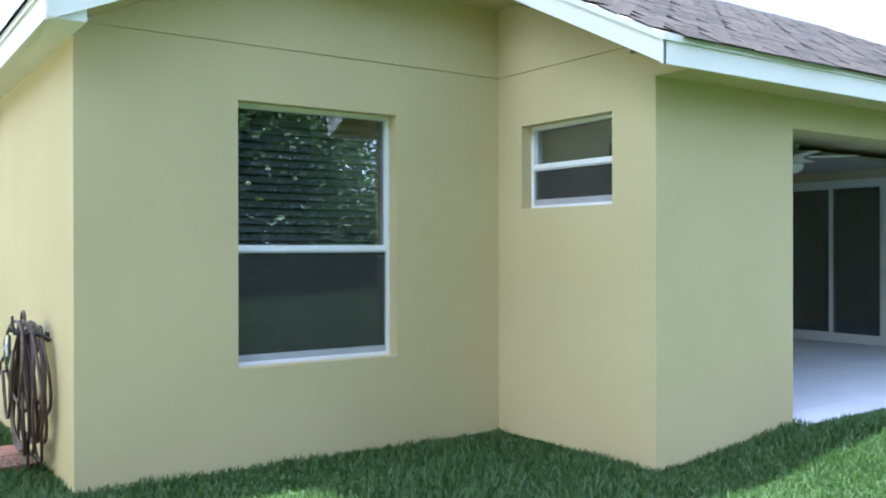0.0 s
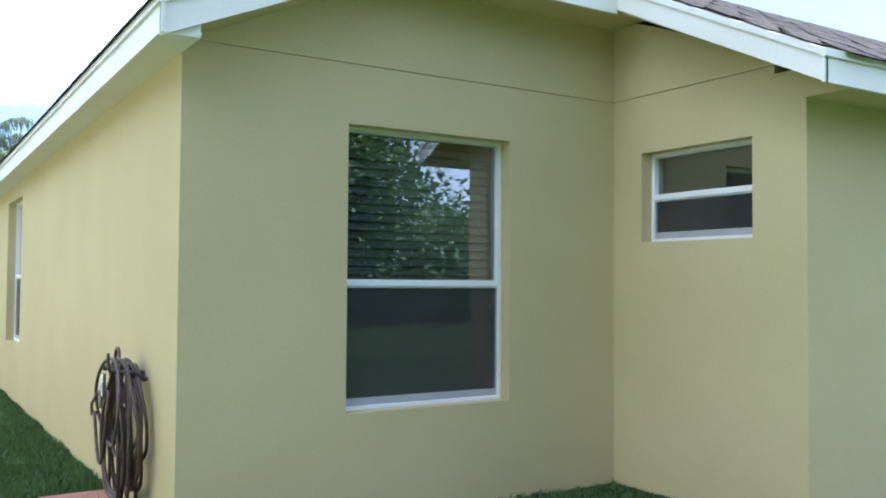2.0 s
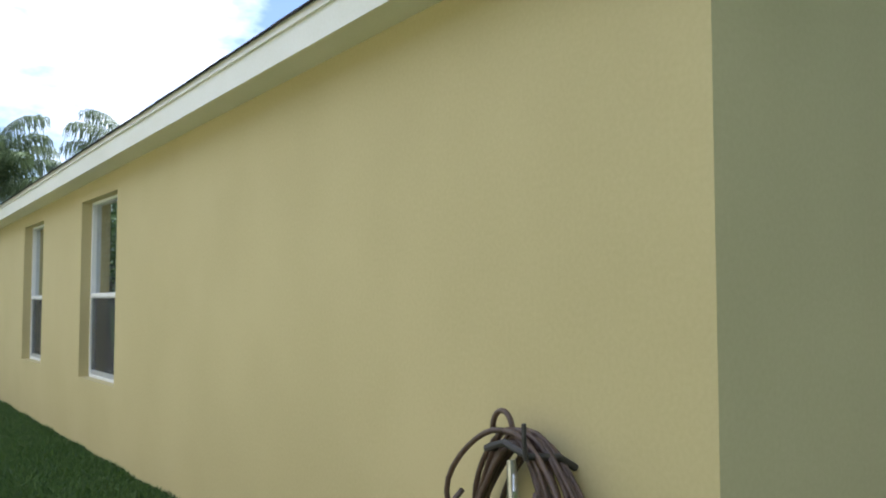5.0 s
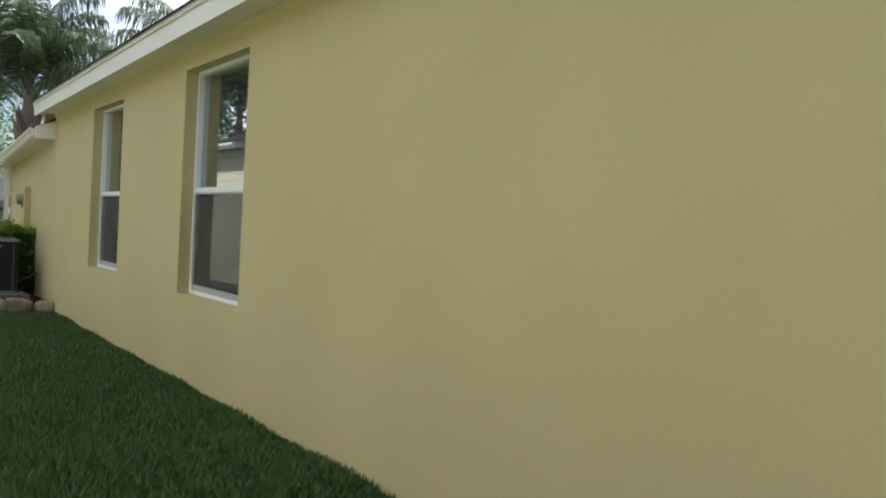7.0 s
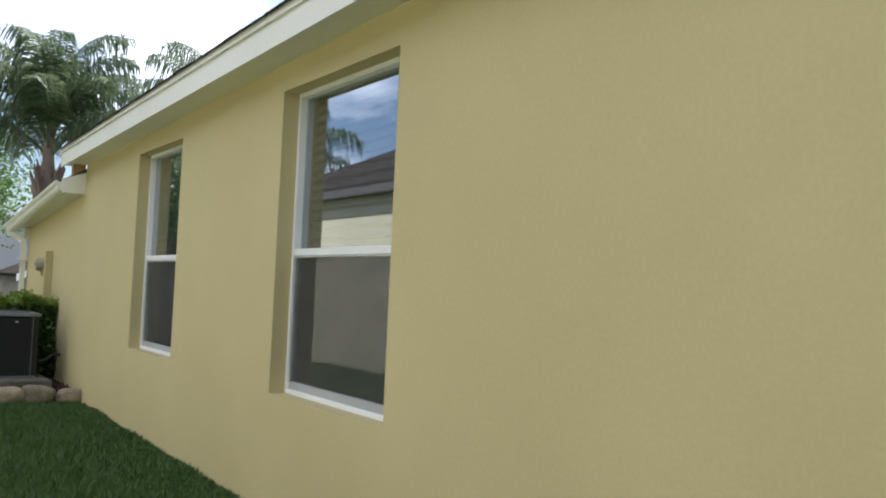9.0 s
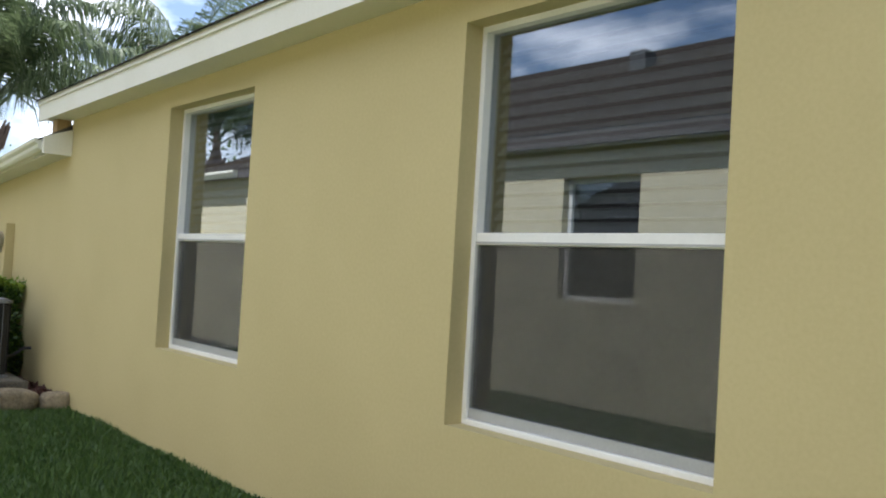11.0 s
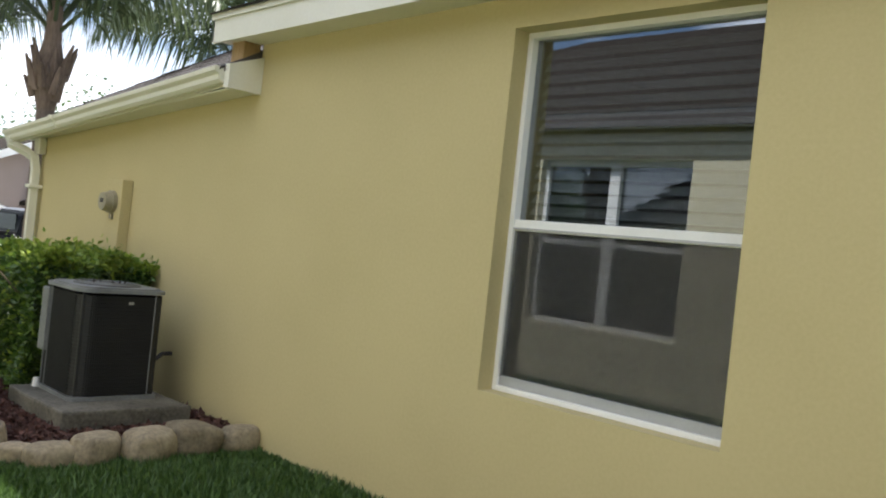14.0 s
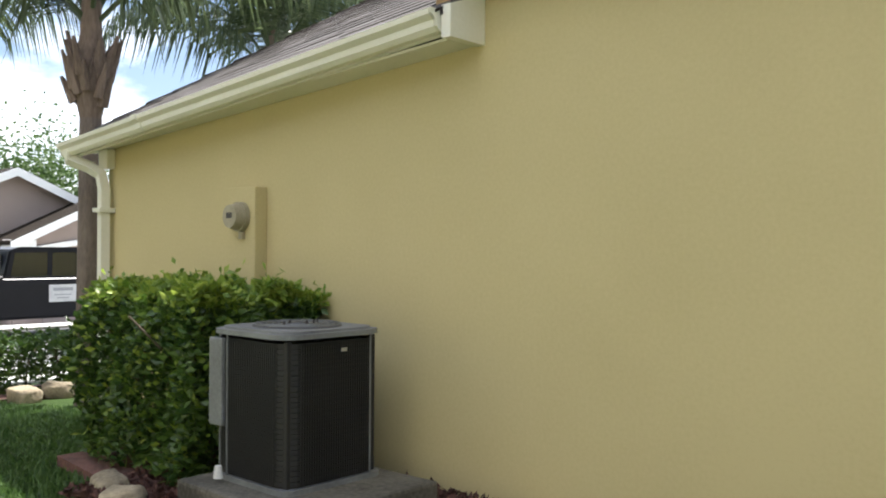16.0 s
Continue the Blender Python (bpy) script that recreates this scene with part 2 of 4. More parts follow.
def prism(bm, outline, direction):
    """A closed solid: a flat outline pushed along a direction."""
    a = [bm.verts.new(p) for p in outline]
    b = [bm.verts.new(Vector(p) + Vector(direction)) for p in outline]
    bm.faces.new(a[::-1])
    bm.faces.new(b)
    for i in range(len(a)):
        j = (i + 1) % len(a)
        bm.faces.new((a[i], a[j], b[j], b[i]))
    bmesh.ops.recalc_face_normals(bm, faces=bm.faces[:])
    return bm


def prism_solid(outline, direction):
    return prism(bmesh.new(), outline, direction)


def wall(name, axis, start, end, plane, thick, low, high, holes, mat, label):
    """A wall along x or y from start to end, its outer face at plane; holes are (from, to, sill, head)."""
    bm = bmesh.new()

    def piece(a, b, z0, z1):
        if b - a < 1e-4 or z1 - z0 < 1e-4:
            return
        p0, p1 = min(plane, plane + thick), max(plane, plane + thick)
        lo, hi = ((a, p0, z0), (b, p1, z1)) if axis == "x" else ((p0, a, z0), (p1, b, z1))
        add_box(bm, lo, hi)
    at = start
    for a, b, sill, head in sorted(holes):
        piece(at, a, low, high)
        piece(a, b, low, sill)
        piece(a, b, head, high)
        at = b
    piece(at, end, low, high)
    bmesh.ops.remove_doubles(bm, verts=bm.verts[:], dist=1e-5)
    return tagged(part(name, bm, mat), label, "wall", kind="structure")


# ---- the house: walls ----
W1, W2, WB, WS = (5.88, 7.085, 0.615, 2.21), (8.83, 9.95, 0.63, 2.175), (0.93, 2.045, 0.605, 2.212), (-1.128, -0.26, 1.597, 2.175)
EAVE_DROP, JX = 0.017, 2.915
wall("wall_side", "y", 0, 15.17, 0.0, 0.2, -0.1, 1.7, [(W1[0], W1[1], W1[2], 1.7), (W2[0], W2[1], W2[2], 1.7)], STUCCO,
     "yellow stucco side wall with two recessed windows")
wall("wall_side_upper", "y", 0, 11.91, 0.0, 0.2, 1.7, 2.24, [(W1[0], W1[1], 1.7, W1[3]), (W2[0], W2[1], 1.7, W2[3])], STUCCO,
     "yellow stucco top of the side wall under the eave")
bm = prism_solid([(0, 0, 2.24), (0, 11.91, 2.24), (0, 11.91, 2.42), (0, 0, 2.62)], (0.2, 0, 0))
tagged(part("wall_side_top", bm, STUCCO), "yellow stucco strip under the side soffit", "wall", kind="structure")
bm = prism_solid([(0, 11.91, 1.7), (0, 15.17, 1.7), (0, 15.17, 1.84), (0, 11.91, 2.06)], (0.2, 0, 0))
tagged(part("wall_side_low_top", bm, STUCCO), "yellow stucco strip under the lower soffit", "wall", kind="structure")
wall("wall_back", "x", 0.2, JX, 0.0, 0.2, -0.1, 2.5475, [WB], STUCCO, "yellow stucco back wall with a tall window")
bm = prism_solid([(0.0, -0.007, 2.55), (JX - 0.007, -0.007, 2.55), (JX - 0.007, -0.007, 3.12), (1.1, -0.007, 3.12), (0.0, -0.007, 2.64)], (0, 0.2, 0))
tagged(part("wall_back_upper", bm, STUCCO), "yellow stucco upper back wall above the joint", "wall", kind="structure")
wall("wall_jog", "y", -1.28, 0.0, JX, 0.2, -0.1, 2.5475, [WS], STUCCO, "yellow stucco return wall with a small window")
bm = bmesh.new()
prism(bm, [(JX - 0.007, -1.47, 2.55), (JX - 0.007, -0.008, 2.55), (JX - 0.007, -0.008, 3.12), (JX - 0.007, -1.47, 2.56)], (0.2, 0, 0))
tagged(part("wall_jog_upper", bm, STUCCO), "yellow stucco sloped top of the return wall", "wall", kind="structure")
wall("wall_lanai", "x", JX, 13.0, -1.48, 0.2, -0.1, 2.5, [(4.275, 9.0, -0.1, 2.13)], STUCCO,
     "yellow stucco rear wall with the patio opening")
wall("wall_patio_side", "y", -1.27, 3.0, 3.15, 0.15, -0.1, 2.5, [], STUCCO_PATIO, "tan stucco wall inside the covered patio")
wall("wall_patio_back", "x", 3.3, 9.5, 2.95, 0.15, -0.1, 2.5, [], STUCCO_PATIO, "tan stucco wall at the back of the patio")
wall("wall_patio_far", "y", -1.27, 2.95, 9.2, 0.2, -0.1, 2.5, [(0.55, 2.75, 0.15, 2.15)], STUCCO_PATIO, "tan stucco patio wall with sliding doors")
wall("wall_front", "x", 0.2, 13.0, 15.17, -0.2, -0.1, 1.84, [], STUCCO, "yellow stucco front wall of the house")
wall("wall_far", "y", -1.28, 14.97, 12.8, 0.2, -0.1, 2.5, [], STUCCO, "yellow stucco far wall of the house")
wall("wall_room", "y", 0.2, 14.97, 3.35, 0.1, -0.1, 2.3, [], ROOM, "dark inner wall behind the windows")
bm = prism_solid([(0.2, 11.91, 1.7), (3.3, 11.91, 1.7), (3.3, 11.91, 3.85), (0.2, 11.91, 2.55)], (0, -0.2, 0))
tagged(part("wall_gable", bm, STUCCO), "yellow stucco end wall above the lower roof", "wall", kind="structure")
tagged(part("ceiling_garage", boxes(((0.2, 11.95, 1.72), (12.8, 14.97, 1.76))), ROOM), "plain ceiling of the front part", "ceiling", kind="structure")
tagged(part("ceiling", boxes(((0.2, 0.2, 2.26), (12.8, 11.7, 2.30))), ROOM), "plain ceiling inside the house", "ceiling", kind="structure")
tagged(part("ceiling_patio", boxes(((3.3, -1.27, 2.38), (9.2, 2.95, 2.42))), STUCCO_PATIO), "tan ceiling of the covered patio", "ceiling", kind="structure")
tagged(part("floor_patio", boxes(((3.3, -1.28, -0.1), (9.2, 2.95, 0.15)), ((4.275, -1.56, -0.1), (9.0, -1.28, 0.15)), bevel=0.006), PATIO),
       "pale painted concrete patio slab", "floor", kind="structure")


# ---- roof ----
EX, EY = -0.2, -0.35
ZS, ZR, SL, SIDE_SL, END_Y = 2.64, 2.485, 0.5, 0.43, 12.15


def side_z(x, y):
    return ZS + SIDE_SL * (x - EX) - EAVE_DROP * max(0, y)


def rear_z(y):
    return ZR + SL * (y + 1.8)


APEX_X = EX + (rear_z(EY) - ZS) / SIDE_SL
RIDGE_Y = 1.5
RIDGE_X = EX + (rear_z(RIDGE_Y) - ZS) / SIDE_SL
roof = thing("roof", "grey-brown asphalt shingle hip roof", "roof", kind="structure")
bm = bmesh.new()
prism(bm, [(APEX_X, EY, rear_z(EY)), (2.62, EY, rear_z(EY)), (2.62, -1.8, ZR), (13.2, -1.8, ZR), (13.2, RIDGE_Y, rear_z(RIDGE_Y)),
           (RIDGE_X, RIDGE_Y, rear_z(RIDGE_Y))], (0, 0, -0.035))
part("deck_rear", bm, UNDERLAY, roof)
bm = bmesh.new()
prism(bm, [(EX, EY, ZS), (APEX_X, EY, side_z(APEX_X, 0)), (RIDGE_X, RIDGE_Y, side_z(RIDGE_X, 0)), (RIDGE_X, END_Y, side_z(RIDGE_X, END_Y)),
           (EX, END_Y, side_z(EX, END_Y))], (0, 0, -0.035))
part("deck_side", bm, UNDERLAY, roof)
bm = bmesh.new()
prism(bm, [(RIDGE_X, RIDGE_Y, 4.09), (13.2, RIDGE_Y, 4.09), (13.2, END_Y, 4.0), (RIDGE_X, END_Y, 4.0)], (0, 0, -0.03))
part("deck_top", bm, UNDERLAY, roof)


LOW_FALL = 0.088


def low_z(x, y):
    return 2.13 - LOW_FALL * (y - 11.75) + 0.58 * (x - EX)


bm = bmesh.new()
prism(bm, [(EX - 0.02, 11.92, low_z(EX, 11.92)), (5.0, 11.92, low_z(5.0, 11.92)), (5.0, 13.6, low_z(5.0, 13.6)), (EX - 0.02, 15.4, low_z(EX, 15.4))], (0, 0, -0.035))
part("deck_low", bm, UNDERLAY, roof)
bm = bmesh.new()
prism(bm, [(EX - 0.02, 15.4, low_z(EX, 15.4)), (5.0, 13.6, low_z(5.0, 13.6)), (13.2, 13.6, low_z(5.0, 13.6)), (13.2, 15.4, low_z(EX, 15.4))], (0, 0, -0.035))
part("deck_front", bm, UNDERLAY, roof)


def trim_run(name, a, b, high, depth, side, label):
    """Two-step painted board from a to b (top edge), facing 'side'."""
    bm = bmesh.new()
    side = Vector(side)
    shift = side * 0.014 + Vector((0, 0, 0.008))
    a, b = Vector(a) + shift, Vector(b) + shift
    up, down = Vector((0, 0, 0)), Vector((0, 0, -high))
    lip = Vector((0, 0, -high * 0.24))
    prism(bm, [a, a + lip, a + lip - side * depth, a - side * depth], b - a)
    o = side * -0.014
    prism(bm, [a + lip + o + Vector((0, 0, -.001)), a + down + o, a + down - side * depth, a + lip - side * depth + Vector((0, 0, -.001))], b - a)
    return tagged(part(name, bm, TRIM), label, "fascia", kind="structure")


trim_run("trim_side", (EX, EY - 0.013, ZS - 0.006), (EX, END_Y, ZS - 0.006 - EAVE_DROP * END_Y), 0.175, 0.03, (-1, 0, 0), "cream painted eave board along the side wall")
trim_run("trim_rake", (EX, EY, ZS - 0.006), (APEX_X, EY, rear_z(EY) - 0.006), 0.19, 0.03, (0, -1, 0), "white painted sloping rake board")
trim_run("trim_level", (APEX_X, EY, rear_z(EY) - 0.006), (2.62, EY, rear_z(EY) - 0.006), 0.19, 0.03, (0, -1, 0), "white painted level eave board")
trim_run("trim_return", (2.62, EY, rear_z(EY) - 0.006), (2.62, -1.8, ZR - 0.006), 0.165, 0.03, (-1, 0, 0), "white painted sloping board over the return wall")
trim_run("trim_rear", (2.607, -1.8, ZR - 0.006), (13.2, -1.8, ZR - 0.006), 0.165, 0.03, (0, -1, 0), "pale painted eave board along the rear wall")
trim_run("trim_end", (EX, END_Y, ZS - 0.006 - EAVE_DROP * END_Y), (RIDGE_X, END_Y, 4.0), 0.165, 0.03, (0, 1, 0), "cream rake board at the roof end")
# boxed return at the corner
tagged(part("trim_corner_box", boxes(((EX + 0.02, EY + 0.025, 2.47), (-0.004, -0.01, 2.56)), bevel=0.004), TRIM), "cream boxed eave return at the corner", "fascia", kind="structure")
# soffits
bm = bmesh.new()
prism(bm, [(EX + 0.03, EY + 0.03, 2.485), (0.0, EY + 0.03, 2.485), (0.0, END_Y - 0.03, 2.275), (EX + 0.03, END_Y - 0.03, 2.275)], (0, 0, 0.012))
tagged(part("soffit_side", bm, TRIM), "cream soffit under the side eave", "soffit", kind="structure")
bm = bmesh.new()
prism(bm, [(EX + 0.03, EY + 0.03, 2.47), (APEX_X, EY + 0.03, 3.04), (APEX_X, 0.0, 3.04), (EX + 0.03, 0.0, 2.47)], (0, 0, 0.012))
prism(bm, [(APEX_X, EY + 0.03, 3.04), (JX, EY + 0.03, 3.04), (JX, 0.0, 3.04), (APEX_X, 0.0, 3.04)], (0, 0, 0.012))
prism(bm, [(2.65, EY + 0.03, 3.045), (JX, EY + 0.03, 3.045), (JX, -1.77, 2.345), (2.65, -1.77, 2.345)], (0, 0, 0.012))
prism(bm, [(JX, -1.77, 2.335), (13.2, -1.77, 2.335), (13.2, -1.48, 2.335), (JX, -1.48, 2.335)], (0, 0, 0.012))
prism(bm, [(JX - 0.012, -1.768, 2.335), (JX - 0.012, -1.47, 2.335), (JX - 0.012, -1.47, 2.5), (JX - 0.012, -1.768, 2.36)], (0.01, 0, 0))
tagged(part("soffit_rear", bm, STUCCO), "yellow painted soffit under the rear eaves", "soffit", kind="structure")
# lower eave: fascia, boxed end, gutter, downspout
trim_run("trim_low", (EX + 0.02, 11.93, low_z(EX, 11.93) - 0.012), (EX + 0.02, 15.37, low_z(EX, 15.37) - 0.012), 0.10, 0.03, (-1, 0, 0), "cream eave board of the lower roof")
bm = bmesh.new()
prism(bm, [(EX + 0.04, 11.95, 1.99), (0.0, 11.95, 1.99), (0.0, 15.36, 1.76), (EX + 0.04, 15.36, 1.76)], (0, 0, 0.012))
tagged(part("soffit_low", bm, TRIM), "cream soffit of the lower eave", "soffit", kind="structure")
bm = bmesh.new()
prism(bm, [(-0.002, 11.88, 1.985), (EX - 0.02, 11.88, 1.985), (EX - 0.02, 11.88, 2.12), (-0.002, 11.88, 2.20)], (0, 0.05, 0))
tagged(part("trim_box_end", bm, TRIM), "white boxed end of the lower eave", "fascia", kind="structure")
tagged(part("eave_block", boxes(((-0.115, 11.93, 2.08), (-0.003, 12.06, 2.285)), bevel=0.006), RAW_WOOD), "raw tan wood block between the two eaves", "trim", kind="structure")
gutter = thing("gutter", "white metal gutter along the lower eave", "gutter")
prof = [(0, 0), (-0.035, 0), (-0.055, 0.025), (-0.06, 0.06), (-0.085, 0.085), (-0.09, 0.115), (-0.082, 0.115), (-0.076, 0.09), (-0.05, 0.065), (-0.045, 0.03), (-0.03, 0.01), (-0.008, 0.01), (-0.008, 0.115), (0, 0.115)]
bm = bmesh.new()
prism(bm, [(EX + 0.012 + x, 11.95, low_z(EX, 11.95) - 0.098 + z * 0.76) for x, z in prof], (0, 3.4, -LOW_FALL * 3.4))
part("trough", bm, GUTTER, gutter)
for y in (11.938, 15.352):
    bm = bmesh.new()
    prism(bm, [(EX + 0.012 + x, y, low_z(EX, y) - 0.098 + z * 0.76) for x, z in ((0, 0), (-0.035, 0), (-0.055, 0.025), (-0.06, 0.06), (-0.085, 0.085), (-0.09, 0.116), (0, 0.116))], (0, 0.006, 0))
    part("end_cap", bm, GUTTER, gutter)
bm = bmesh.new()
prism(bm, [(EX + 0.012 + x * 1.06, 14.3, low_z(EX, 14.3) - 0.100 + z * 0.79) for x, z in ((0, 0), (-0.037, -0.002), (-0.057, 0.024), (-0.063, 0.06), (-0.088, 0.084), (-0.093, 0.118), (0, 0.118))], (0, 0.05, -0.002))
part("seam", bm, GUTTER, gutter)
downspout = thing("downspout", "white downspout with elbows at the house corner", "downspout")
bm = tube([(EX - 0.02, 15.28, 1.76), (EX - 0.02, 15.28, 1.70), (-0.12, 15.2, 1.65), (-0.07, 15.14, 1.60), (-0.06, 15.12, 1.5), (-0.06, 15.12, 0.1), (-0.14, 15.12, 0.03)], 0.042, 4)
part("pipe", bm, GUTTER, downspout)
for z in (1.35, 0.5):
    part("strap", boxes(((-0.115, 15.07, z), (-0.003, 15.17, z + 0.03)), bevel=0.004), GUTTER, downspout)
part("corner_block", boxes(((-0.06, 15.08, 1.64), (-0.002, 15.2, 1.77)), bevel=0.004), TRIM, downspout)


def mushroom_vent():
    v = thing("roof_vent", "dark metal mushroom vent on the shingles", "roof vent")
    z = rear_z(0.0)
    part("collar", cone(bmesh.new(), (3.19, 0, z - 0.03), (3.19, 0, z + 0.08), 0.09, 0.08), DARK_METAL, v)
    bm = cone(bmesh.new(), (3.19, 0, z + 0.07), (3.19, 0, z + 0.11), 0.13, 0.125)
    cone(bm, (3.19, 0, z + 0.11), (3.19, 0, z + 0.16), 0.125, 0.05)
    part("cap", bm, DARK_METAL, v, smooth=False)


def pipe_vent():
    v = thing("vent_pipe", "thin grey plumbing vent pipe through the roof", "vent pipe")
    z = rear_z(1.15)
    part("pipe", cone(bmesh.new(), (2.72, 1.15, z - 0.03), (2.72, 1.15, z + 0.2), 0.03, 0.03), DARK_METAL, v)
    part("boot", cone(bmesh.new(), (2.72, 1.15, z - 0.03), (2.72, 1.15, z + 0.05), 0.08, 0.04), DARK_METAL, v)


def flat_vent():
    v = thing("off_ridge_vent", "long low dark metal vent near the ridge", "roof vent")
    z = rear_z(1.1)
    slope = Matrix.Rotation(math.atan(SL), 3, "X")
    part("base", add_box(bmesh.new(), (3.3, 0.95, z - 0.02), (4.5, 1.25, z + 0.03), 0, slope), DARK_METAL, v)
    part("hood", add_box(bmesh.new(), (3.28, 0.9, z + 0.035), (4.52, 1.2, z + 0.07), 0.01, slope), DARK_METAL, v)


mushroom_vent()
pipe_vent()
flat_vent()


# ---- windows ----
def window(name, axis, plane, inward, hole, blinds, label, rail_at=0.463, screen=True):
    """A single-hung window set back in its opening."""
    a, b, z0, z1 = hole
    win = thing(name, label, "window", kind="structure")

    def bx(u0, u1, d0, d1, h0, h1, bevel=0.0):
        p = sorted((plane + inward * d0, plane + inward * d1))
        lo, hi = ((u0, p[0], h0), (u1, p[1], h1)) if axis == "x" else ((p[0], u0, h0), (p[1], u1, h1))
        return add_box(bmesh.new(), lo, hi, bevel)
    f = 0.026
    zm = z0 + (z1 - z0) * rail_at
    part("jamb", bx(a, a + f, 0.088, 0.16, z0, z1, 0.004), VINYL, win)
    part("jamb", bx(b - f, b, 0.088, 0.16, z0, z1, 0.004), VINYL, win)
    part("head", bx(a + f, b - f, 0.088, 0.16, z1 - f, z1, 0.004), VINYL, win)
    part("sill", bx(a + f, b - f, 0.084, 0.16, z0, z0 + f * 0.9, 0.004), VINYL, win)
    part("meeting_rail", bx(a + f, b - f, 0.093, 0.15, zm - 0.024, zm + 0.024, 0.004), VINYL, win)
    part("rail_groove", bx(a + f, b - f, 0.09, 0.094, zm - 0.019, zm - 0.011), GREY_RAIL, win)
    part("bottom_rail", bx(a + f, b - f, 0.1, 0.15, z0 + f * 0.9, z0 + f * 0.9 + 0.042, 0.003), GREY_RAIL, win)
    up = part("upper_pane", bx(a + f, b - f, 0.128, 0.132, zm + 0.02, z1 - f), GLASS, win, "tinted reflecting glass")
    lo_ = part("lower_pane", bx(a + f, b - f, 0.118, 0.122, z0 + f * 0.9 + 0.04, zm - 0.02), SCREEN if screen else GLASS, win, "dark screened glass")
    if screen:
        part("insect_screen", bx(a + f, b - f, 0.103, 0.105, z0 + f * 0.9 + 0.042, zm - 0.024), MESH, win, "grey insect screen")
    if blinds:
        n = int((z1 - z0 - 0.08) / 0.052)
        mid = plane + inward * 0.185
        tilt = Matrix.Rotation(radians(-52) * inward, 3, "Y" if axis == "y" else "X")
        if axis == "x":
            tilt = Matrix.Rotation(radians(52) * inward, 3, "X")
        bm = bmesh.new()
        if axis == "y":
            add_box(bm, (-0.026, -(b - a) / 2 + 0.04, -0.0015), (0.026, (b - a) / 2 - 0.04, 0.0015), 0, tilt)
        else:
            add_box(bm, (-(b - a) / 2 + 0.04, -0.026, -0.0015), ((b - a) / 2 - 0.04, 0.026, 0.0015), 0, tilt)
        me = finish("slat", bm, BLIND)
        for i in range(n):
            s = new("slat", me)
            s.parent = win
            z = z0 + 0.06 + i * 0.052
            s.location = (mid, (a + b) / 2, z) if axis == "y" else ((a + b) / 2, mid, z)
    return win


window("window_1", "y", 0.0, 1, W1, True, "white single-hung window with closed blinds and reflecting glass")
window("window_2", "y", 0.0, 1, W2, True, "white single-hung window reflecting the neighbouring house")
window("window_3", "x", 0.0, 1, WB, True, "white single-hung window with closed blinds in the back wall", 0.445)
window("window_4", "y", JX, 1, WS, False, "small white single-hung window in the return wall", 0.5)


def sliding_door():
    d = thing("door_1", "closed white-framed sliding glass patio door", "sliding door", kind="structure")
    y0, y1, z0, z1 = 0.55, 2.75, 0.15, 2.15
    part("head_track", boxes(((9.2, y0, z1 - 0.05), (9.32, y1, z1)), bevel=0.004), VINYL, d)
    part("sill_track", boxes(((9.2, y0, z0), (9.32, y1, z0 + 0.05)), bevel=0.004), VINYL, d)
    for y in (y0, y1 - 0.045):
        part("jamb", boxes(((9.2, y, z0 + 0.05), (9.32, y + 0.045, z1 - 0.05)), bevel=0.004), VINYL, d)
    for k, (a, b) in enumerate(((y0 + 0.045, 1.30), (1.25, 2.0), (1.95, y1 - 0.045))):
        x = 9.235 + 0.04 * (k % 2)
        leaf = part("panel_frame", boxes(((x, a, z0 + 0.05), (x + 0.035, a + 0.05, z1 - 0.05)), ((x, b - 0.05, z0 + 0.05), (x + 0.035, b, z1 - 0.05)),
                                         ((x, a + 0.05, z0 + 0.05), (x + 0.035, b - 0.05, z0 + 0.11)), ((x, a + 0.05, z1 - 0.1), (x + 0.035, b - 0.05, z1 - 0.05))), VINYL, d)
        part("pane", boxes(((x + 0.015, a + 0.05, z0 + 0.11), (x + 0.02, b - 0.05, z1 - 0.1))), GLASS, leaf)
    for i in range(23):
        part("vertical_blind", add_box(bmesh.new(), (9.45, 0.61 + i * 0.092, 0.1), (9.455, 0.695 + i * 0.092, 2.08), 0, Matrix.Rotation(radians(25), 3, "Z")), BLIND, d)


sliding_door()
tagged(part("wall_behind_door", boxes(((9.8, 0.2, 0), (9.9, 3.2, 2.4))), ROOM), "dark room wall behind the patio door", "wall", kind="structure")


def ceiling_fan():
    f = thing("ceiling_fan", "white ceiling fan with a bowl light on the patio ceiling", "ceiling fan", at=(7.1, 0.4, 0))
    part("canopy", cone(bmesh.new(), (0, 0, 2.3), (0, 0, 2.38), 0.05, 0.08), VINYL, f)
    part("motor", cone(cone(bmesh.new(), (0, 0, 2.2), (0, 0, 2.3), 0.12, 0.1), (0, 0, 2.18), (0, 0, 2.2), 0.09, 0.12), VINYL, f)
    bm = bmesh.new()
    bmesh.ops.create_uvsphere(bm, u_segments=16, v_segments=8, radius=0.12, matrix=Matrix.Translation((0, 0, 2.17)) @ Matrix.Diagonal((1, 1, 0.75, 1)))
    bmesh.ops.delete(bm, geom=[v for v in bm.verts if v.co.z > 2.18], context="VERTS")
    part("bowl", bm, VINYL, f, "white glass bowl", True)
    for k in range(5):
        r = Matrix.Rotation(k * 2 * math.pi / 5 + 0.3, 3, "Z")
        bm = add_box(bmesh.new(), (0.16, -0.06, 2.245), (0.62, 0.06, 2.255), 0.003)
        bmesh.ops.rotate(bm, verts=bm.verts, matrix=r)
        part("blade", bm, VINYL, f)


ceiling_fan()

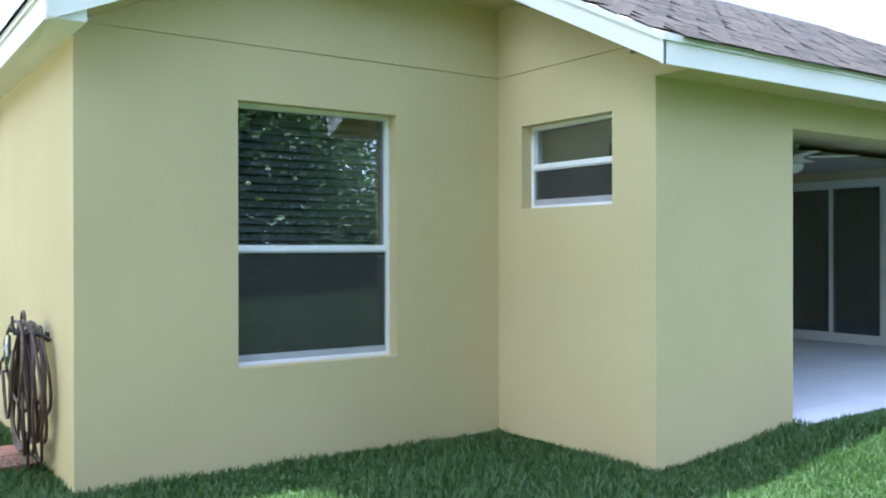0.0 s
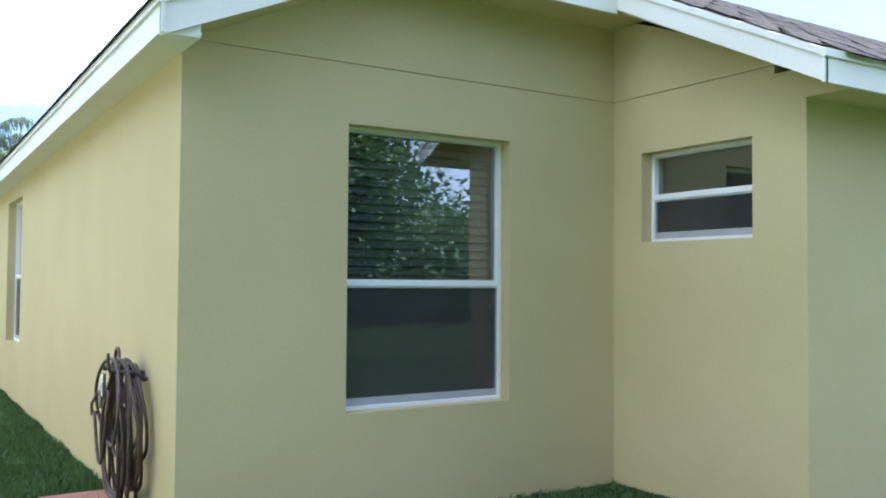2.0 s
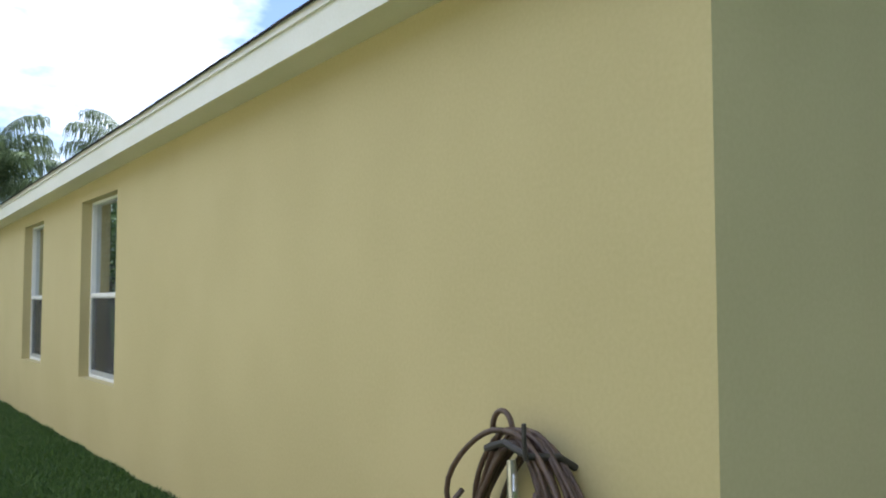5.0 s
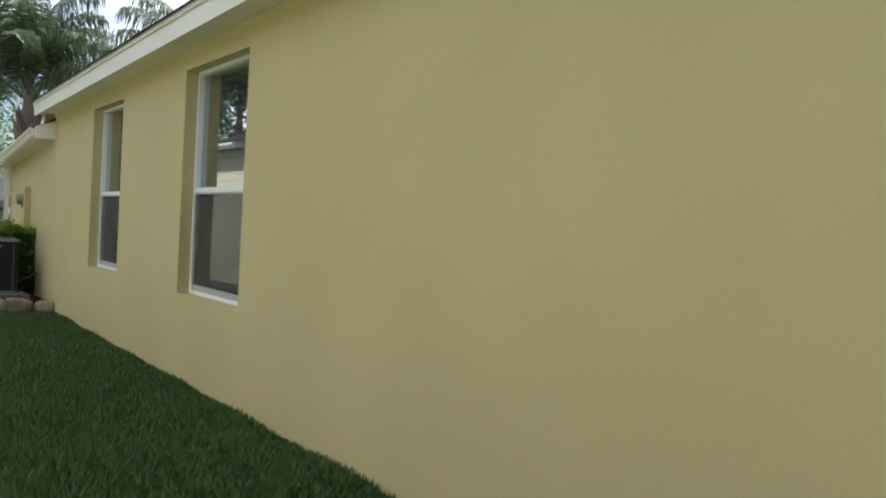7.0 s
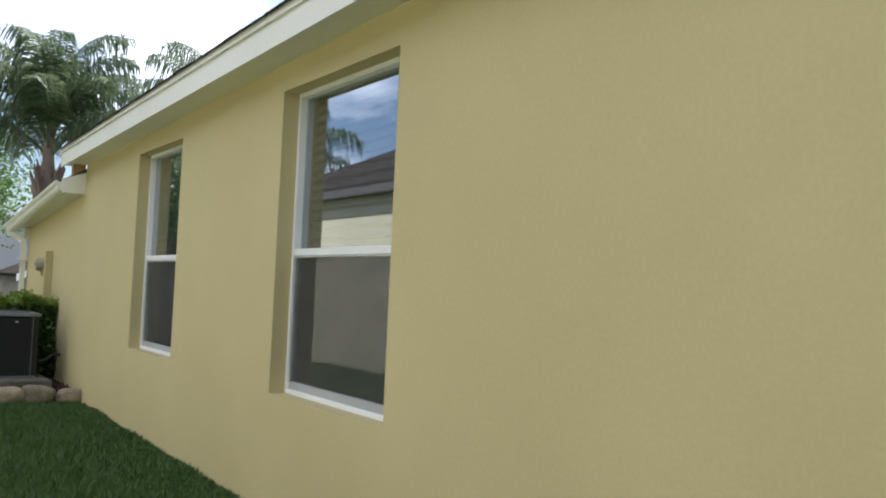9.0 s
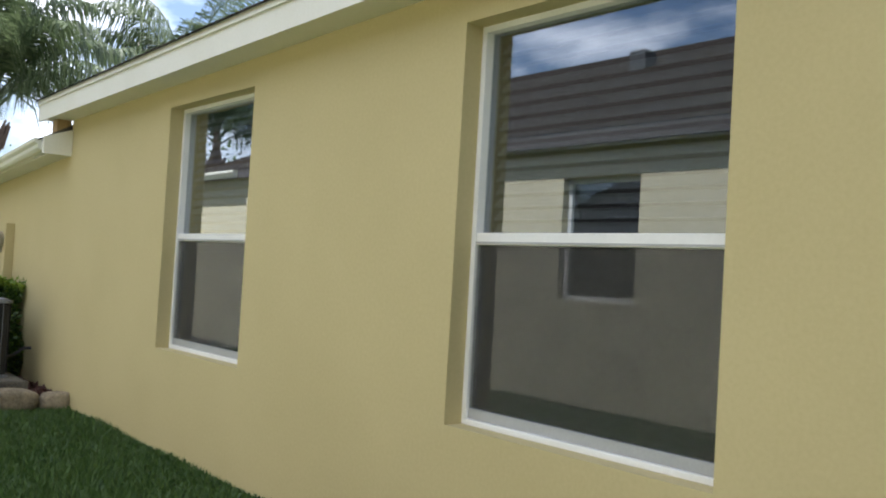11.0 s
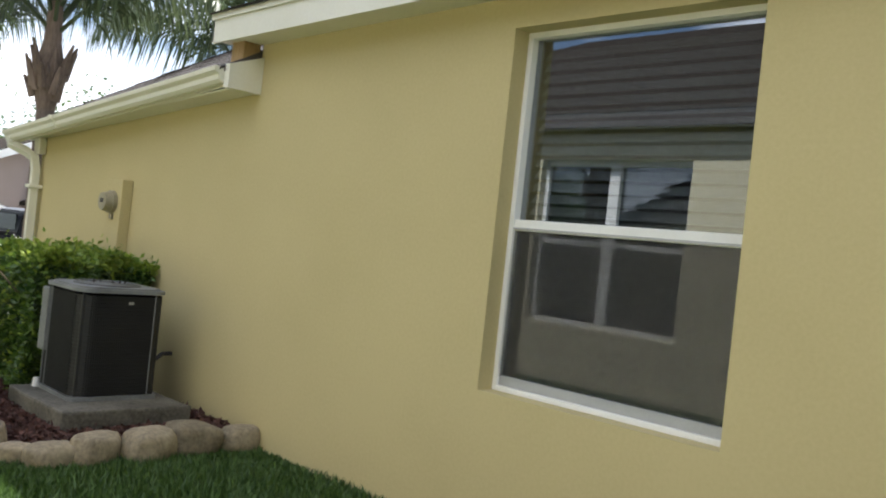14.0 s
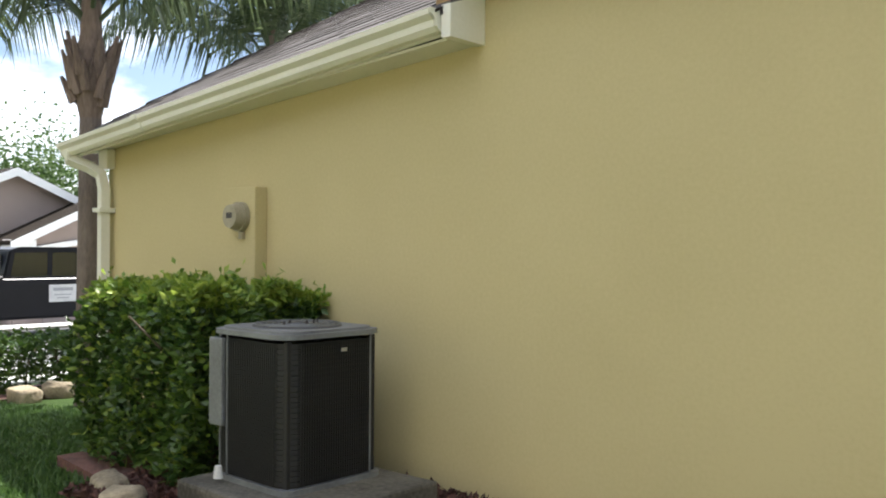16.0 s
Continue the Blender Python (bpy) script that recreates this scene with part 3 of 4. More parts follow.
# ---- ground ----
def rise(x, y):
    """The lawn climbs gently towards the patio slab."""
    a = np.clip((np.asarray(x) - 2.9) / 1.6, 0, 1)
    b = np.clip((np.asarray(y) + 4.5) / 2.6, 0, 1) * np.clip((0.5 - np.asarray(y)) / 0.6, 0, 1)
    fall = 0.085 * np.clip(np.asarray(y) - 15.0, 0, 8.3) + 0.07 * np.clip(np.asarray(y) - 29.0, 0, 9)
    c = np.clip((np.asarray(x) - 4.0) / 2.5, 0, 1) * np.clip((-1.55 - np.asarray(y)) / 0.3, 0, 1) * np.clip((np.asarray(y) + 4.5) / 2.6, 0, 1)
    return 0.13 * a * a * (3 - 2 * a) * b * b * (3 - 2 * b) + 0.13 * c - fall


xs = np.concatenate([[-400, -100, -40], np.arange(-14, 14.01, 0.4), [40, 100, 400]])
ys = np.concatenate([[-400, -100, -40], np.arange(-14, -3.9, 0.4), np.arange(-3.6, 0, 0.15), np.arange(0, 14.01, 0.4), np.arange(15, 39, 1), [60, 100, 400]])
gx, gy = np.meshgrid(xs, ys, indexing="ij")
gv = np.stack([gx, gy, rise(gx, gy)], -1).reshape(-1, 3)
nx, ny = len(xs), len(ys)
gf = [(i * ny + j, (i + 1) * ny + j, (i + 1) * ny + j + 1, i * ny + j + 1) for i in range(nx - 1) for j in range(ny - 1)]
ground_mesh = bpy.data.meshes.new("ground")
ground_mesh.from_pydata(gv.tolist(), [], gf)
ground_mesh.materials.append(SOIL)
tagged(new("ground", ground_mesh), "green lawn ground around the house", "ground", kind="structure")
def strip(bm, x0, x1, y0, y1, top):
    """A paved slab that follows the fall of the ground."""
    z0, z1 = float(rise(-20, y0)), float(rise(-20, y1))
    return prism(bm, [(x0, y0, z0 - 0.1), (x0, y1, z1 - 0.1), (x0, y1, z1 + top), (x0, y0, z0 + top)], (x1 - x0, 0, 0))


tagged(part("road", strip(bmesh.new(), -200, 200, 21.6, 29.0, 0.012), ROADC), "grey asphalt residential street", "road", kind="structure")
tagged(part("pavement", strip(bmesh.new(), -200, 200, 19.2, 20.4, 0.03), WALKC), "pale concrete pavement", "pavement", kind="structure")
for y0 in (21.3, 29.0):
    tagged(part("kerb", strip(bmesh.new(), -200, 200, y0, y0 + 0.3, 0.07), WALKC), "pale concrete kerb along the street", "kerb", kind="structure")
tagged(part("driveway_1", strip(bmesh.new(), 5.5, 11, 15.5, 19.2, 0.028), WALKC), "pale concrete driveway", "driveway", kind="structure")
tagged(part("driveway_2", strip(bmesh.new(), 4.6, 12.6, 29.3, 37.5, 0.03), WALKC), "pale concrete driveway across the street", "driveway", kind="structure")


def blades(name, areas, seed, mat, label, height=(0.03, 0.06), width=0.006):
    """Grass: many small leaning triangles over rectangles (x0, x1, y0, y1, count)."""
    rng = np.random.default_rng(seed)
    vs = []
    for x0, x1, y0, y1, n in areas:
        x, y = rng.uniform(x0, x1, n), rng.uniform(y0, y1, n)
        keep = np.ones(n, bool)
        keep &= ~((x > -0.005) & (y > -0.005) & (x < 13))
        keep &= ~((x > 2.945) & (y > -1.475))
        keep &= ~((x > 4.3) & (y > -1.63) & (x < 9.05))
        keep &= ~((x > -1.2 + 0.18 * np.clip(y - 12.6, 0, 1) - 0.05 * np.sin(y * 9)) & (y > 11.6 + 0.05 * np.sin(x * 8)) & (y < 14.0) & ~((x < -0.9) & (y > 13.3)))
        keep &= ~((x > -1.1) & (y > 17.0) & (y < 18.3) & (x < 3))
        keep &= ~((y > 19.15) & (y < 20.45)) & ~(y > 21.25)
        x, y = x[keep], y[keep]
        n = len(x)
        patch = 0.75 + 0.35 * np.sin(x * 3.1 + 1.7 * np.sin(y * 2.3)) * np.sin(y * 2.7 + np.sin(x * 4.1))
        h = rng.uniform(*height, n) * patch
        a, lean, w = rng.uniform(0, 2 * np.pi, n), rng.uniform(0.1, 0.9, n), width * rng.uniform(0.6, 1.3, n)
        b = a + rng.uniform(0.6, 2.5, n)
        base = np.stack([x, y, rise(x, y)], 1)
        d = np.stack([np.cos(b), np.sin(b), np.zeros(n)], 1) * w[:, None]
        tip = base + np.stack([np.cos(a) * lean * h, np.sin(a) * lean * h, h], 1)
        vs.append(np.stack([base - d, base + d, tip], 1).reshape(-1, 3))
    v = np.concatenate(vs)
    me = bpy.data.meshes.new(name)
    nf = len(v) // 3
    me.vertices.add(len(v))
    me.vertices.foreach_set("co", v.ravel())
    me.loops.add(len(v))
    me.loops.foreach_set("vertex_index", np.arange(len(v), dtype=np.int32))
    me.polygons.add(nf)
    me.polygons.foreach_set("loop_start", np.arange(nf, dtype=np.int32) * 3)
    me.update()
    me.validate()
    me.materials.append(mat)
    return tagged(new(name, me), label, "grass", kind="stuff")


blades("grass", [(-2.6, 0, 1.4, 12, 190000), (-2.6, 0, -0.4, 1.4, 16000), (-3, 3.2, -4.2, 0, 90000), (3.2, 8, -4.2, -1.4, 60000), (-2.6, 1, 12, 19, 110000), (-8, -2.6, 0, 20, 90000), (-3, 5.4, 18, 21.3, 50000), (-8, 8, -9, -4.2, 60000)],
       3, GRASS, "short green lawn grass with uneven tips", (0.03, 0.065), 0.007)


def leaf_cloud(name_seed, centers, size, flat=0.5):
    """Many small folded leaves (two triangles each) at given places."""
    rng = np.random.default_rng(name_seed)
    n = len(centers)
    c = np.asarray(centers)
    d = rng.normal(size=(n, 3))
    d[:, 2] = d[:, 2] * flat + 0.25
    d /= np.linalg.norm(d, axis=1)[:, None]
    s = np.cross(d, rng.normal(size=(n, 3)))
    s /= np.linalg.norm(s, axis=1)[:, None]
    nrm = np.cross(d, s)
    ln = size * rng.uniform(0.7, 1.3, n)[:, None]
    v = np.stack([c, c + d * ln * 0.5 + s * ln * 0.27 + nrm * ln * 0.08, c + d * ln, c + d * ln * 0.5 - s * ln * 0.27 + nrm * ln * 0.08], 1).reshape(-1, 3)
    k = np.arange(n) * 4
    f = np.concatenate([np.stack([k, k + 1, k + 2], 1), np.stack([k, k + 2, k + 3], 1)])
    return v, f


def mesh_of(name, v, f, mat):
    me = bpy.data.meshes.new(name)
    me.from_pydata(v.tolist(), [], f.tolist())
    me.materials.append(mat)
    return me


def box_hedge(label, lo, hi, n, size, seed, top_mat, name="hedge", group=""):
    rng = np.random.default_rng(seed)
    lo, hi = np.array(lo), np.array(hi)
    hedge = thing(name, label, "hedge", group, at=(0, 0, float(rise(-20, lo[1]))))
    p = rng.uniform(lo, hi, (n, 3))
    # most leaves sit in a shell near the faces
    face = rng.integers(0, 5, n)
    depth = np.abs(rng.normal(0, 0.06, n))
    for k, (ax, end) in enumerate(((0, 0), (0, 1), (1, 0), (1, 1), (2, 1))):
        m = face == k
        p[m, ax] = (lo[ax] + depth[m]) if end == 0 else (hi[ax] - depth[m])
    bumps = 0.05 * np.sin(p[:, 0] * 13 + p[:, 2] * 9) + 0.05 * np.sin(p[:, 1] * 11 + 2 + p[:, 2] * 7)
    p[:, :2] += ((p[:, :2] - (lo[:2] + hi[:2]) / 2) / (hi[:2] - lo[:2])) * bumps[:, None]
    p[:, 2] += np.where(p[:, 2] > hi[2] - 0.1, 0.04 * np.sin(p[:, 0] * 17) + 0.03 * np.sin(p[:, 1] * 19), 0)
    # top leaves and some strays take top_mat, which can carry painted sunlight
    top_tone = (p[:, 2] > hi[2] - 0.06) | (rng.random(n) < 0.16)
    sprout = rng.random(n) < 0.03
    p[:, 2] += np.where(sprout & (p[:, 2] > hi[2] - 0.08), rng.uniform(0.02, 0.09, n), 0)
    for nm, mask, mt in (("foliage", ~top_tone, HEDGE), ("top_tone_foliage", top_tone, top_mat)):
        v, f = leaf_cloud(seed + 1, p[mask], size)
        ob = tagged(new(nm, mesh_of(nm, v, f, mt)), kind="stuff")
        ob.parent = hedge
    for i in range(26):
        x, y = rng.uniform(lo[0] + 0.1, hi[0] - 0.1), rng.uniform(lo[1] + 0.1, hi[1] - 0.1)
        part("stem", tube([(x, y, 0.0), (x + rng.normal(0, .05), y + rng.normal(0, .05), hi[2] * 0.5), (x + rng.normal(0, .1), y + rng.normal(0, .1), hi[2] * 0.9)], 0.012, 5, 0.4), TWIG, hedge)
    return hedge


box_hedge("clipped green box hedge with top leaves coloured sunlit beside the air conditioner", (-0.80, 12.88, 0.08), (-0.03, 13.95, 0.91), 21000, 0.05, 11, HEDGE_SUNLIT)
box_hedge("low clipped green hedge in the front bed", (-0.95, 17.3, 0.05), (2.6, 18.1, 0.48), 16000, 0.06, 13, HEDGE)

# ---- bed, rocks, pad ----
rng = np.random.default_rng(5)
bed = thing("mulch_bed", "red-brown bark mulch bed around the concrete pad", "mulch bed", kind="structure")
bm = bmesh.new()
prism(bm, [(-0.005, 11.62, 0), (-0.95, 11.62, 0), (-1.15, 11.8, 0), (-1.2, 12.5, 0), (-0.95, 13.1, 0), (-0.86, 14.0, 0), (-0.005, 14.0, 0)], (0, 0, 0.05))
part("mulch_base", bm, MULCH, bed)
n = 14000
c = np.stack([rng.uniform(-1.14, -0.01, n), rng.uniform(11.64, 13.3, n), rng.uniform(0.045, 0.075, n)], 1)
v, f = leaf_cloud(8, c, 0.04, 0.25)
chips = tagged(new("mulch_chips", mesh_of("mulch_chips", v, f, MULCH)), "loose shredded bark chips")
chips.parent = bed
bm = bmesh.new()
prism(bm, [(-1.1, 17.0, 0), (3.0, 17.0, 0), (3.0, 18.4, 0), (-1.1, 18.4, 0)], (0, 0, 0.04))
for v_ in bm.verts:
    v_.co.z += float(rise(-20, v_.co.y))
tagged(part("mulch_bed_front", bm, MULCH), "red-brown mulch under the front hedge", "mulch bed", kind="structure")


def rock(x, y, sx, sy, sz, turn, seed, z=0.0):
    bm = bmesh.new()
    bmesh.ops.create_icosphere(bm, subdivisions=3, radius=1)
    off = Vector((seed * 3.7, seed * 1.3, 0))
    for v_ in bm.verts:
        d = 1 + 0.30 * noise.noise(v_.co * 1.3 + off) + 0.10 * noise.noise(v_.co * 3.5 + off)
        q = v_.co * d
        v_.co = Vector([math.copysign(abs(q.x) ** 0.6, q.x) * sx, math.copysign(abs(q.y) ** 0.6, q.y) * sy, math.copysign(abs(q.z) ** 0.55, q.z) * sz * (1 + 0.25 * q.x * math.sin(seed * 2.3))])
    ob = part("border_rock", bm, ROCK, None, "", True)
    ob.matrix_world = pose(x, y, z + sz * 0.7, 0, 0, turn)
    return tagged(ob, "blocky tan sandstone border rock half set in the lawn", "rock", "rocks edging the mulch bed")


row = [(-0.1, 0.11, 0.075), (-0.36, 0.15, 0.095), (-0.64, 0.14, 0.09), (-0.9, 0.125, 0.085)]
for i, (x, s, hgt) in enumerate(row):
    rock(x, 11.58 + 0.03 * math.sin(i * 2.1), s, s * 0.72, hgt, i * 13 - 10, i + 1)
for i, (x, y, s, hgt) in enumerate([(-1.1, 11.62, 0.12, 0.06), (-1.22, 11.74, 0.09, 0.05), (-1.27, 11.92, 0.10, 0.085), (-1.27, 12.12, 0.1, 0.08), (-1.27, 12.35, 0.09, 0.08), (-1.17, 12.6, 0.10, 0.075), (-1.08, 12.9, 0.11, 0.08), (-0.99, 13.2, 0.1, 0.07)]):
    rock(x, y, s, s * 0.8, hgt, i * 37, i + 20)
for i in range(13):
    rock(-1.15 + i * 0.33, 16.95 + 0.06 * math.sin(i * 3), 0.15, 0.1, 0.08, i * 25, i + 40, float(rise(-20, 16.95)))

bm = add_box(bmesh.new(), (-0.92, 11.96, 0.0), (-0.19, 12.76, 0.165), 0.015)
bmesh.ops.subdivide_edges(bm, edges=[e for e in bm.edges if e.calc_length() > 0.4], cuts=7, use_grid_fill=True)
for v_ in bm.verts:
    v_.co += Vector((noise.noise(v_.co * 5), noise.noise(v_.co * 5 + Vector((7, 0, 0))), 0)) * 0.012
tagged(part("concrete_pad", bm, CONCRETE), "weathered stained concrete equipment pad", "concrete pad")


# ---- air conditioner ----
def air_conditioner():
    ac = thing("air_conditioner", "dark grey outdoor air conditioner with a louvred coil guard", "air conditioner", at=(-0.53, 12.46, 0.165))
    hw, hh = 0.255, 0.605

    def ring(bm, r, z0, z1, inset=0.0, n=5):
        pts = []
        w = hw - inset
        for cx, cy, a0 in ((1, 1, 0), (-1, 1, 90), (-1, -1, 180), (1, -1, 270)):
            for k in range(n + 1):
                a = radians(a0 + 90 * k / n)
                pts.append((cx * (w - r) + r * math.cos(a), cy * (w - r) + r * math.sin(a), z0))
        return prism(bm, pts, (0, 0, z1 - z0))
    part("coil", ring(bmesh.new(), 0.08, 0.02, hh - 0.02, 0.014), UNIT_CORE, ac, "black condenser coil")
    part("base_pan", ring(bmesh.new(), 0.06, 0.0, 0.022, -0.008), UNIT_TOP, ac)
    for i in range(27):
        part("louvre_band", ring(bmesh.new(), 0.085, 0.03 + i * 0.0206, 0.03 + i * 0.0206 + 0.0178, 0.006), UNIT_GRILLE, ac)
    for sx, sy in ((-1, -1), (1, -1), (-1, 1), (1, 1)):
        part("corner_post", boxes(((sx * (hw - 0.035) - 0.012, sy * (hw - 0.035) - 0.012, 0.02), (sx * (hw - 0.035) + 0.012, sy * (hw - 0.035) + 0.012, hh - 0.01)), bevel=0.006), UNIT_GRILLE, ac)
    bm = bmesh.new()
    for i in range(30):
        for s in (-1, 1):
            p = -hw + 0.075 + i * (2 * hw - 0.15) / 29
            add_box(bm, (p - 0.0013, s * (hw + 0.001) - 0.002, 0.03), (p + 0.0013, s * (hw + 0.001) + 0.002, hh - 0.02))
            add_box(bm, (s * (hw + 0.001) - 0.002, p - 0.002, 0.03), (s * (hw + 0.001) + 0.002, p + 0.002, hh - 0.02))
    tagged(part("wire_guard", bm, UNIT_GRILLE, ac), kind="stuff")
    lid = part("lid", ring(ring(bmesh.new(), 0.095, hh - 0.004, hh + 0.016, -0.012), 0.09, hh + 0.016, hh + 0.026, 0.012), UNIT_TOP, ac, "light grey painted steel lid")
    part("fan_well", cone(bmesh.new(), (0, 0, hh + 0.0262), (0, 0, hh + 0.030), 0.19, 0.185, 32), DARK_METAL, lid)
    bm = bmesh.new()
    for k in range(7):
        r = 0.03 + k * 0.025
        pts = [(r * math.cos(a), r * math.sin(a), hh + 0.036) for a in (2 * math.pi * j / 24 for j in range(25))]
        t = tube(pts, 0.0025, 4)
        me = bpy.data.meshes.new("tmp")
        t.to_mesh(me)
        t.free()
        bm.from_mesh(me)
        bpy.data.meshes.remove(me)
    part("fan_guard", bm, UNIT_TOP, lid)
    part("hub", cone(bmesh.new(), (0, 0, hh + 0.029), (0, 0, hh + 0.043), 0.05, 0.04), DARK_METAL, lid)
    part("control_box", boxes(((-hw - 0.018, 0.15, 0.22), (-hw + 0.012, hw - 0.01, hh - 0.02)), bevel=0.008), UNIT_TOP, ac, "light grey control box")
    for x, y in ((-hw - 0.004, 0.13), (-hw - 0.004, hw - 0.075), (hw - 0.075, -hw - 0.004)):
        part("edge_trim", boxes(((x - 0.003, y - 0.003, 0.02), (x + 0.003, y + 0.003, hh - 0.004)), bevel=0.001), UNIT_TOP, ac, "pale steel edge strip")
    for k in range(5):
        part("guard_stud", cone(bmesh.new(), (-0.1 + k * 0.05, -0.04 + 0.03 * math.sin(k * 2.0), hh + 0.034), (-0.1 + k * 0.05, -0.04 + 0.03 * math.sin(k * 2.0), hh + 0.052), 0.006, 0.005, 6), IRON, lid)
    part("badge", boxes(((0.02, -hw - 0.006, hh - 0.065), (0.05, -hw - 0.002, hh - 0.05))), CHROME, ac)
    part("refrigerant_line", tube([(hw - 0.01, 0.1, 0.12), (hw + 0.12, 0.12, 0.14), (hw + 0.2, 0.12, 0.2), (hw + 0.26, 0.12, 0.2)], 0.014, 8), IRON, ac)
    part("fitting", cone(bmesh.new(), (-hw - 0.05, 0.12, 0.02), (-hw - 0.05, 0.12, 0.07), 0.02, 0.014), WHITE, ac)


air_conditioner()


# ---- meter ----
def meter():
    m = thing("electric_meter", "tan painted meter cabinet with a round glass meter", "electric meter")
    part("cabinet", boxes(((-0.08, 13.40, 0.25), (0.0, 13.64, 1.45)), bevel=0.006), STUCCO, m)
    part("collar", cone(bmesh.new(), (-0.08, 13.52, 1.29), (-0.11, 13.52, 1.29), 0.08, 0.08, 24), METER, m)
    part("dial_cover", cone(bmesh.new(), (-0.11, 13.52, 1.29), (-0.16, 13.52, 1.29), 0.072, 0.062, 24), METER, m, "round grey meter face")
    part("dial_plate", boxes(((-0.163, 13.495, 1.28), (-0.1605, 13.545, 1.31))), IRON, m)
    part("seal_tag", boxes(((-0.1, 13.49, 1.17), (-0.08, 13.52, 1.21))), METER, m)


meter()


# ---- garden hose ----
def hose():
    h = thing("garden_hose", "coiled brown garden hose hung on a wall hook", "garden hose", at=(0, -0.09, -0.03))
    rnd = random.Random(4)
    part("hanger_plate", boxes(((-0.012, 0.70, 0.8), (0.0, 0.78, 0.86)), bevel=0.004), IRON, h)
    part("hanger_saddle", tube([(-0.01, 0.62, 0.82), (-0.08, 0.62, 0.86), (-0.19, 0.63, 0.87), (-0.2, 0.73, 0.9), (-0.19, 0.83, 0.87), (-0.08, 0.84, 0.86), (-0.01, 0.84, 0.82)], 0.012, 8), IRON, h)
    part("hanger_prong", tube([(-0.2, 0.63, 0.86), (-0.215, 0.62, 0.93), (-0.215, 0.62, 0.97)], 0.008, 6), IRON, h)
    for k in range(16):
        x = -0.04 - 0.0085 * k - rnd.uniform(0, 0.012)
        cy, hw = 0.75 + rnd.uniform(-0.03, 0.03), rnd.uniform(0.19, 0.29)
        bot = rnd.uniform(0.08, 0.24) if k % 5 else rnd.uniform(0.35, 0.5)
        top = 0.9 + rnd.uniform(-0.02, 0.03)
        pts = []
        for j in range(33):
            a = 2 * math.pi * j / 32
            s, c_ = math.sin(a), math.cos(a)
            z = (top + bot) / 2 + (top - bot) / 2 * c_
            squeeze = 1 - 0.45 * max(0, c_) ** 1.5
            pts.append((x + 0.015 * math.sin(a * 2 + k), cy + hw * squeeze * math.copysign(abs(s) ** 0.7, s), z))
        part("coil", tube(pts, 0.0095, 8), HOSE, h, smooth=True)
    # one loop crossing the front, and the end
    part("loose_loop", tube([(-0.22, 0.92 - 0.36 * t, 0.66 - 0.36 * math.sin(math.pi * min(1, t * 0.95 + .03)) + 0.14 * t) for t in [i / 14 for i in range(15)]], 0.0095, 8), HOSE, h, smooth=True)
    part("hose_end", tube([(-0.2, 0.95, 0.72), (-0.22, 1.0, 0.66), (-0.22, 0.99, 0.6), (-0.2, 0.94, 0.62)], 0.0095, 8), HOSE, h, smooth=True)
    part("nozzle", cone(cone(bmesh.new(), (-0.23, 0.66, 0.86), (-0.235, 0.645, 0.74), 0.014, 0.018, 10), (-0.235, 0.645, 0.74), (-0.24, 0.66, 0.68), 0.018, 0.01, 10), BRASS, h, "worn chrome spray nozzle")
    part("nozzle_lever", tube([(-0.235, 0.64, 0.82), (-0.26, 0.61, 0.78), (-0.25, 0.61, 0.72)], 0.006, 6), BRASS, h)
    part("top_loop", tube([(-0.12, 0.84 + 0.05 * math.cos(a), 0.92 + 0.06 * math.sin(a)) for a in [math.pi * i / 10 for i in range(11)]], 0.0095, 8), HOSE, h, smooth=True)


hose()


def paver(x0, x1, y0, y1, turn):
    ob = part("paver", add_box(bmesh.new(), (-(x1 - x0) / 2, -(y1 - y0) / 2, -0.03), ((x1 - x0) / 2, (y1 - y0) / 2, 0.035), 0.006), PAVER)
    ob.matrix_world = pose((x0 + x1) / 2, (y0 + y1) / 2, 0.0, 0, 0, turn)
    tagged(ob, "flat red concrete paver laid in the grass", "paver", "pavers under the hose")


paver(-0.42, -0.04, 1.07, 1.37, 2)
paver(-0.42, -0.04, 0.74, 1.04, 1)
paver(-0.83, -0.46, 0.98, 1.32, -3)
paver(-0.82, -0.46, 0.62, 0.95, -2)


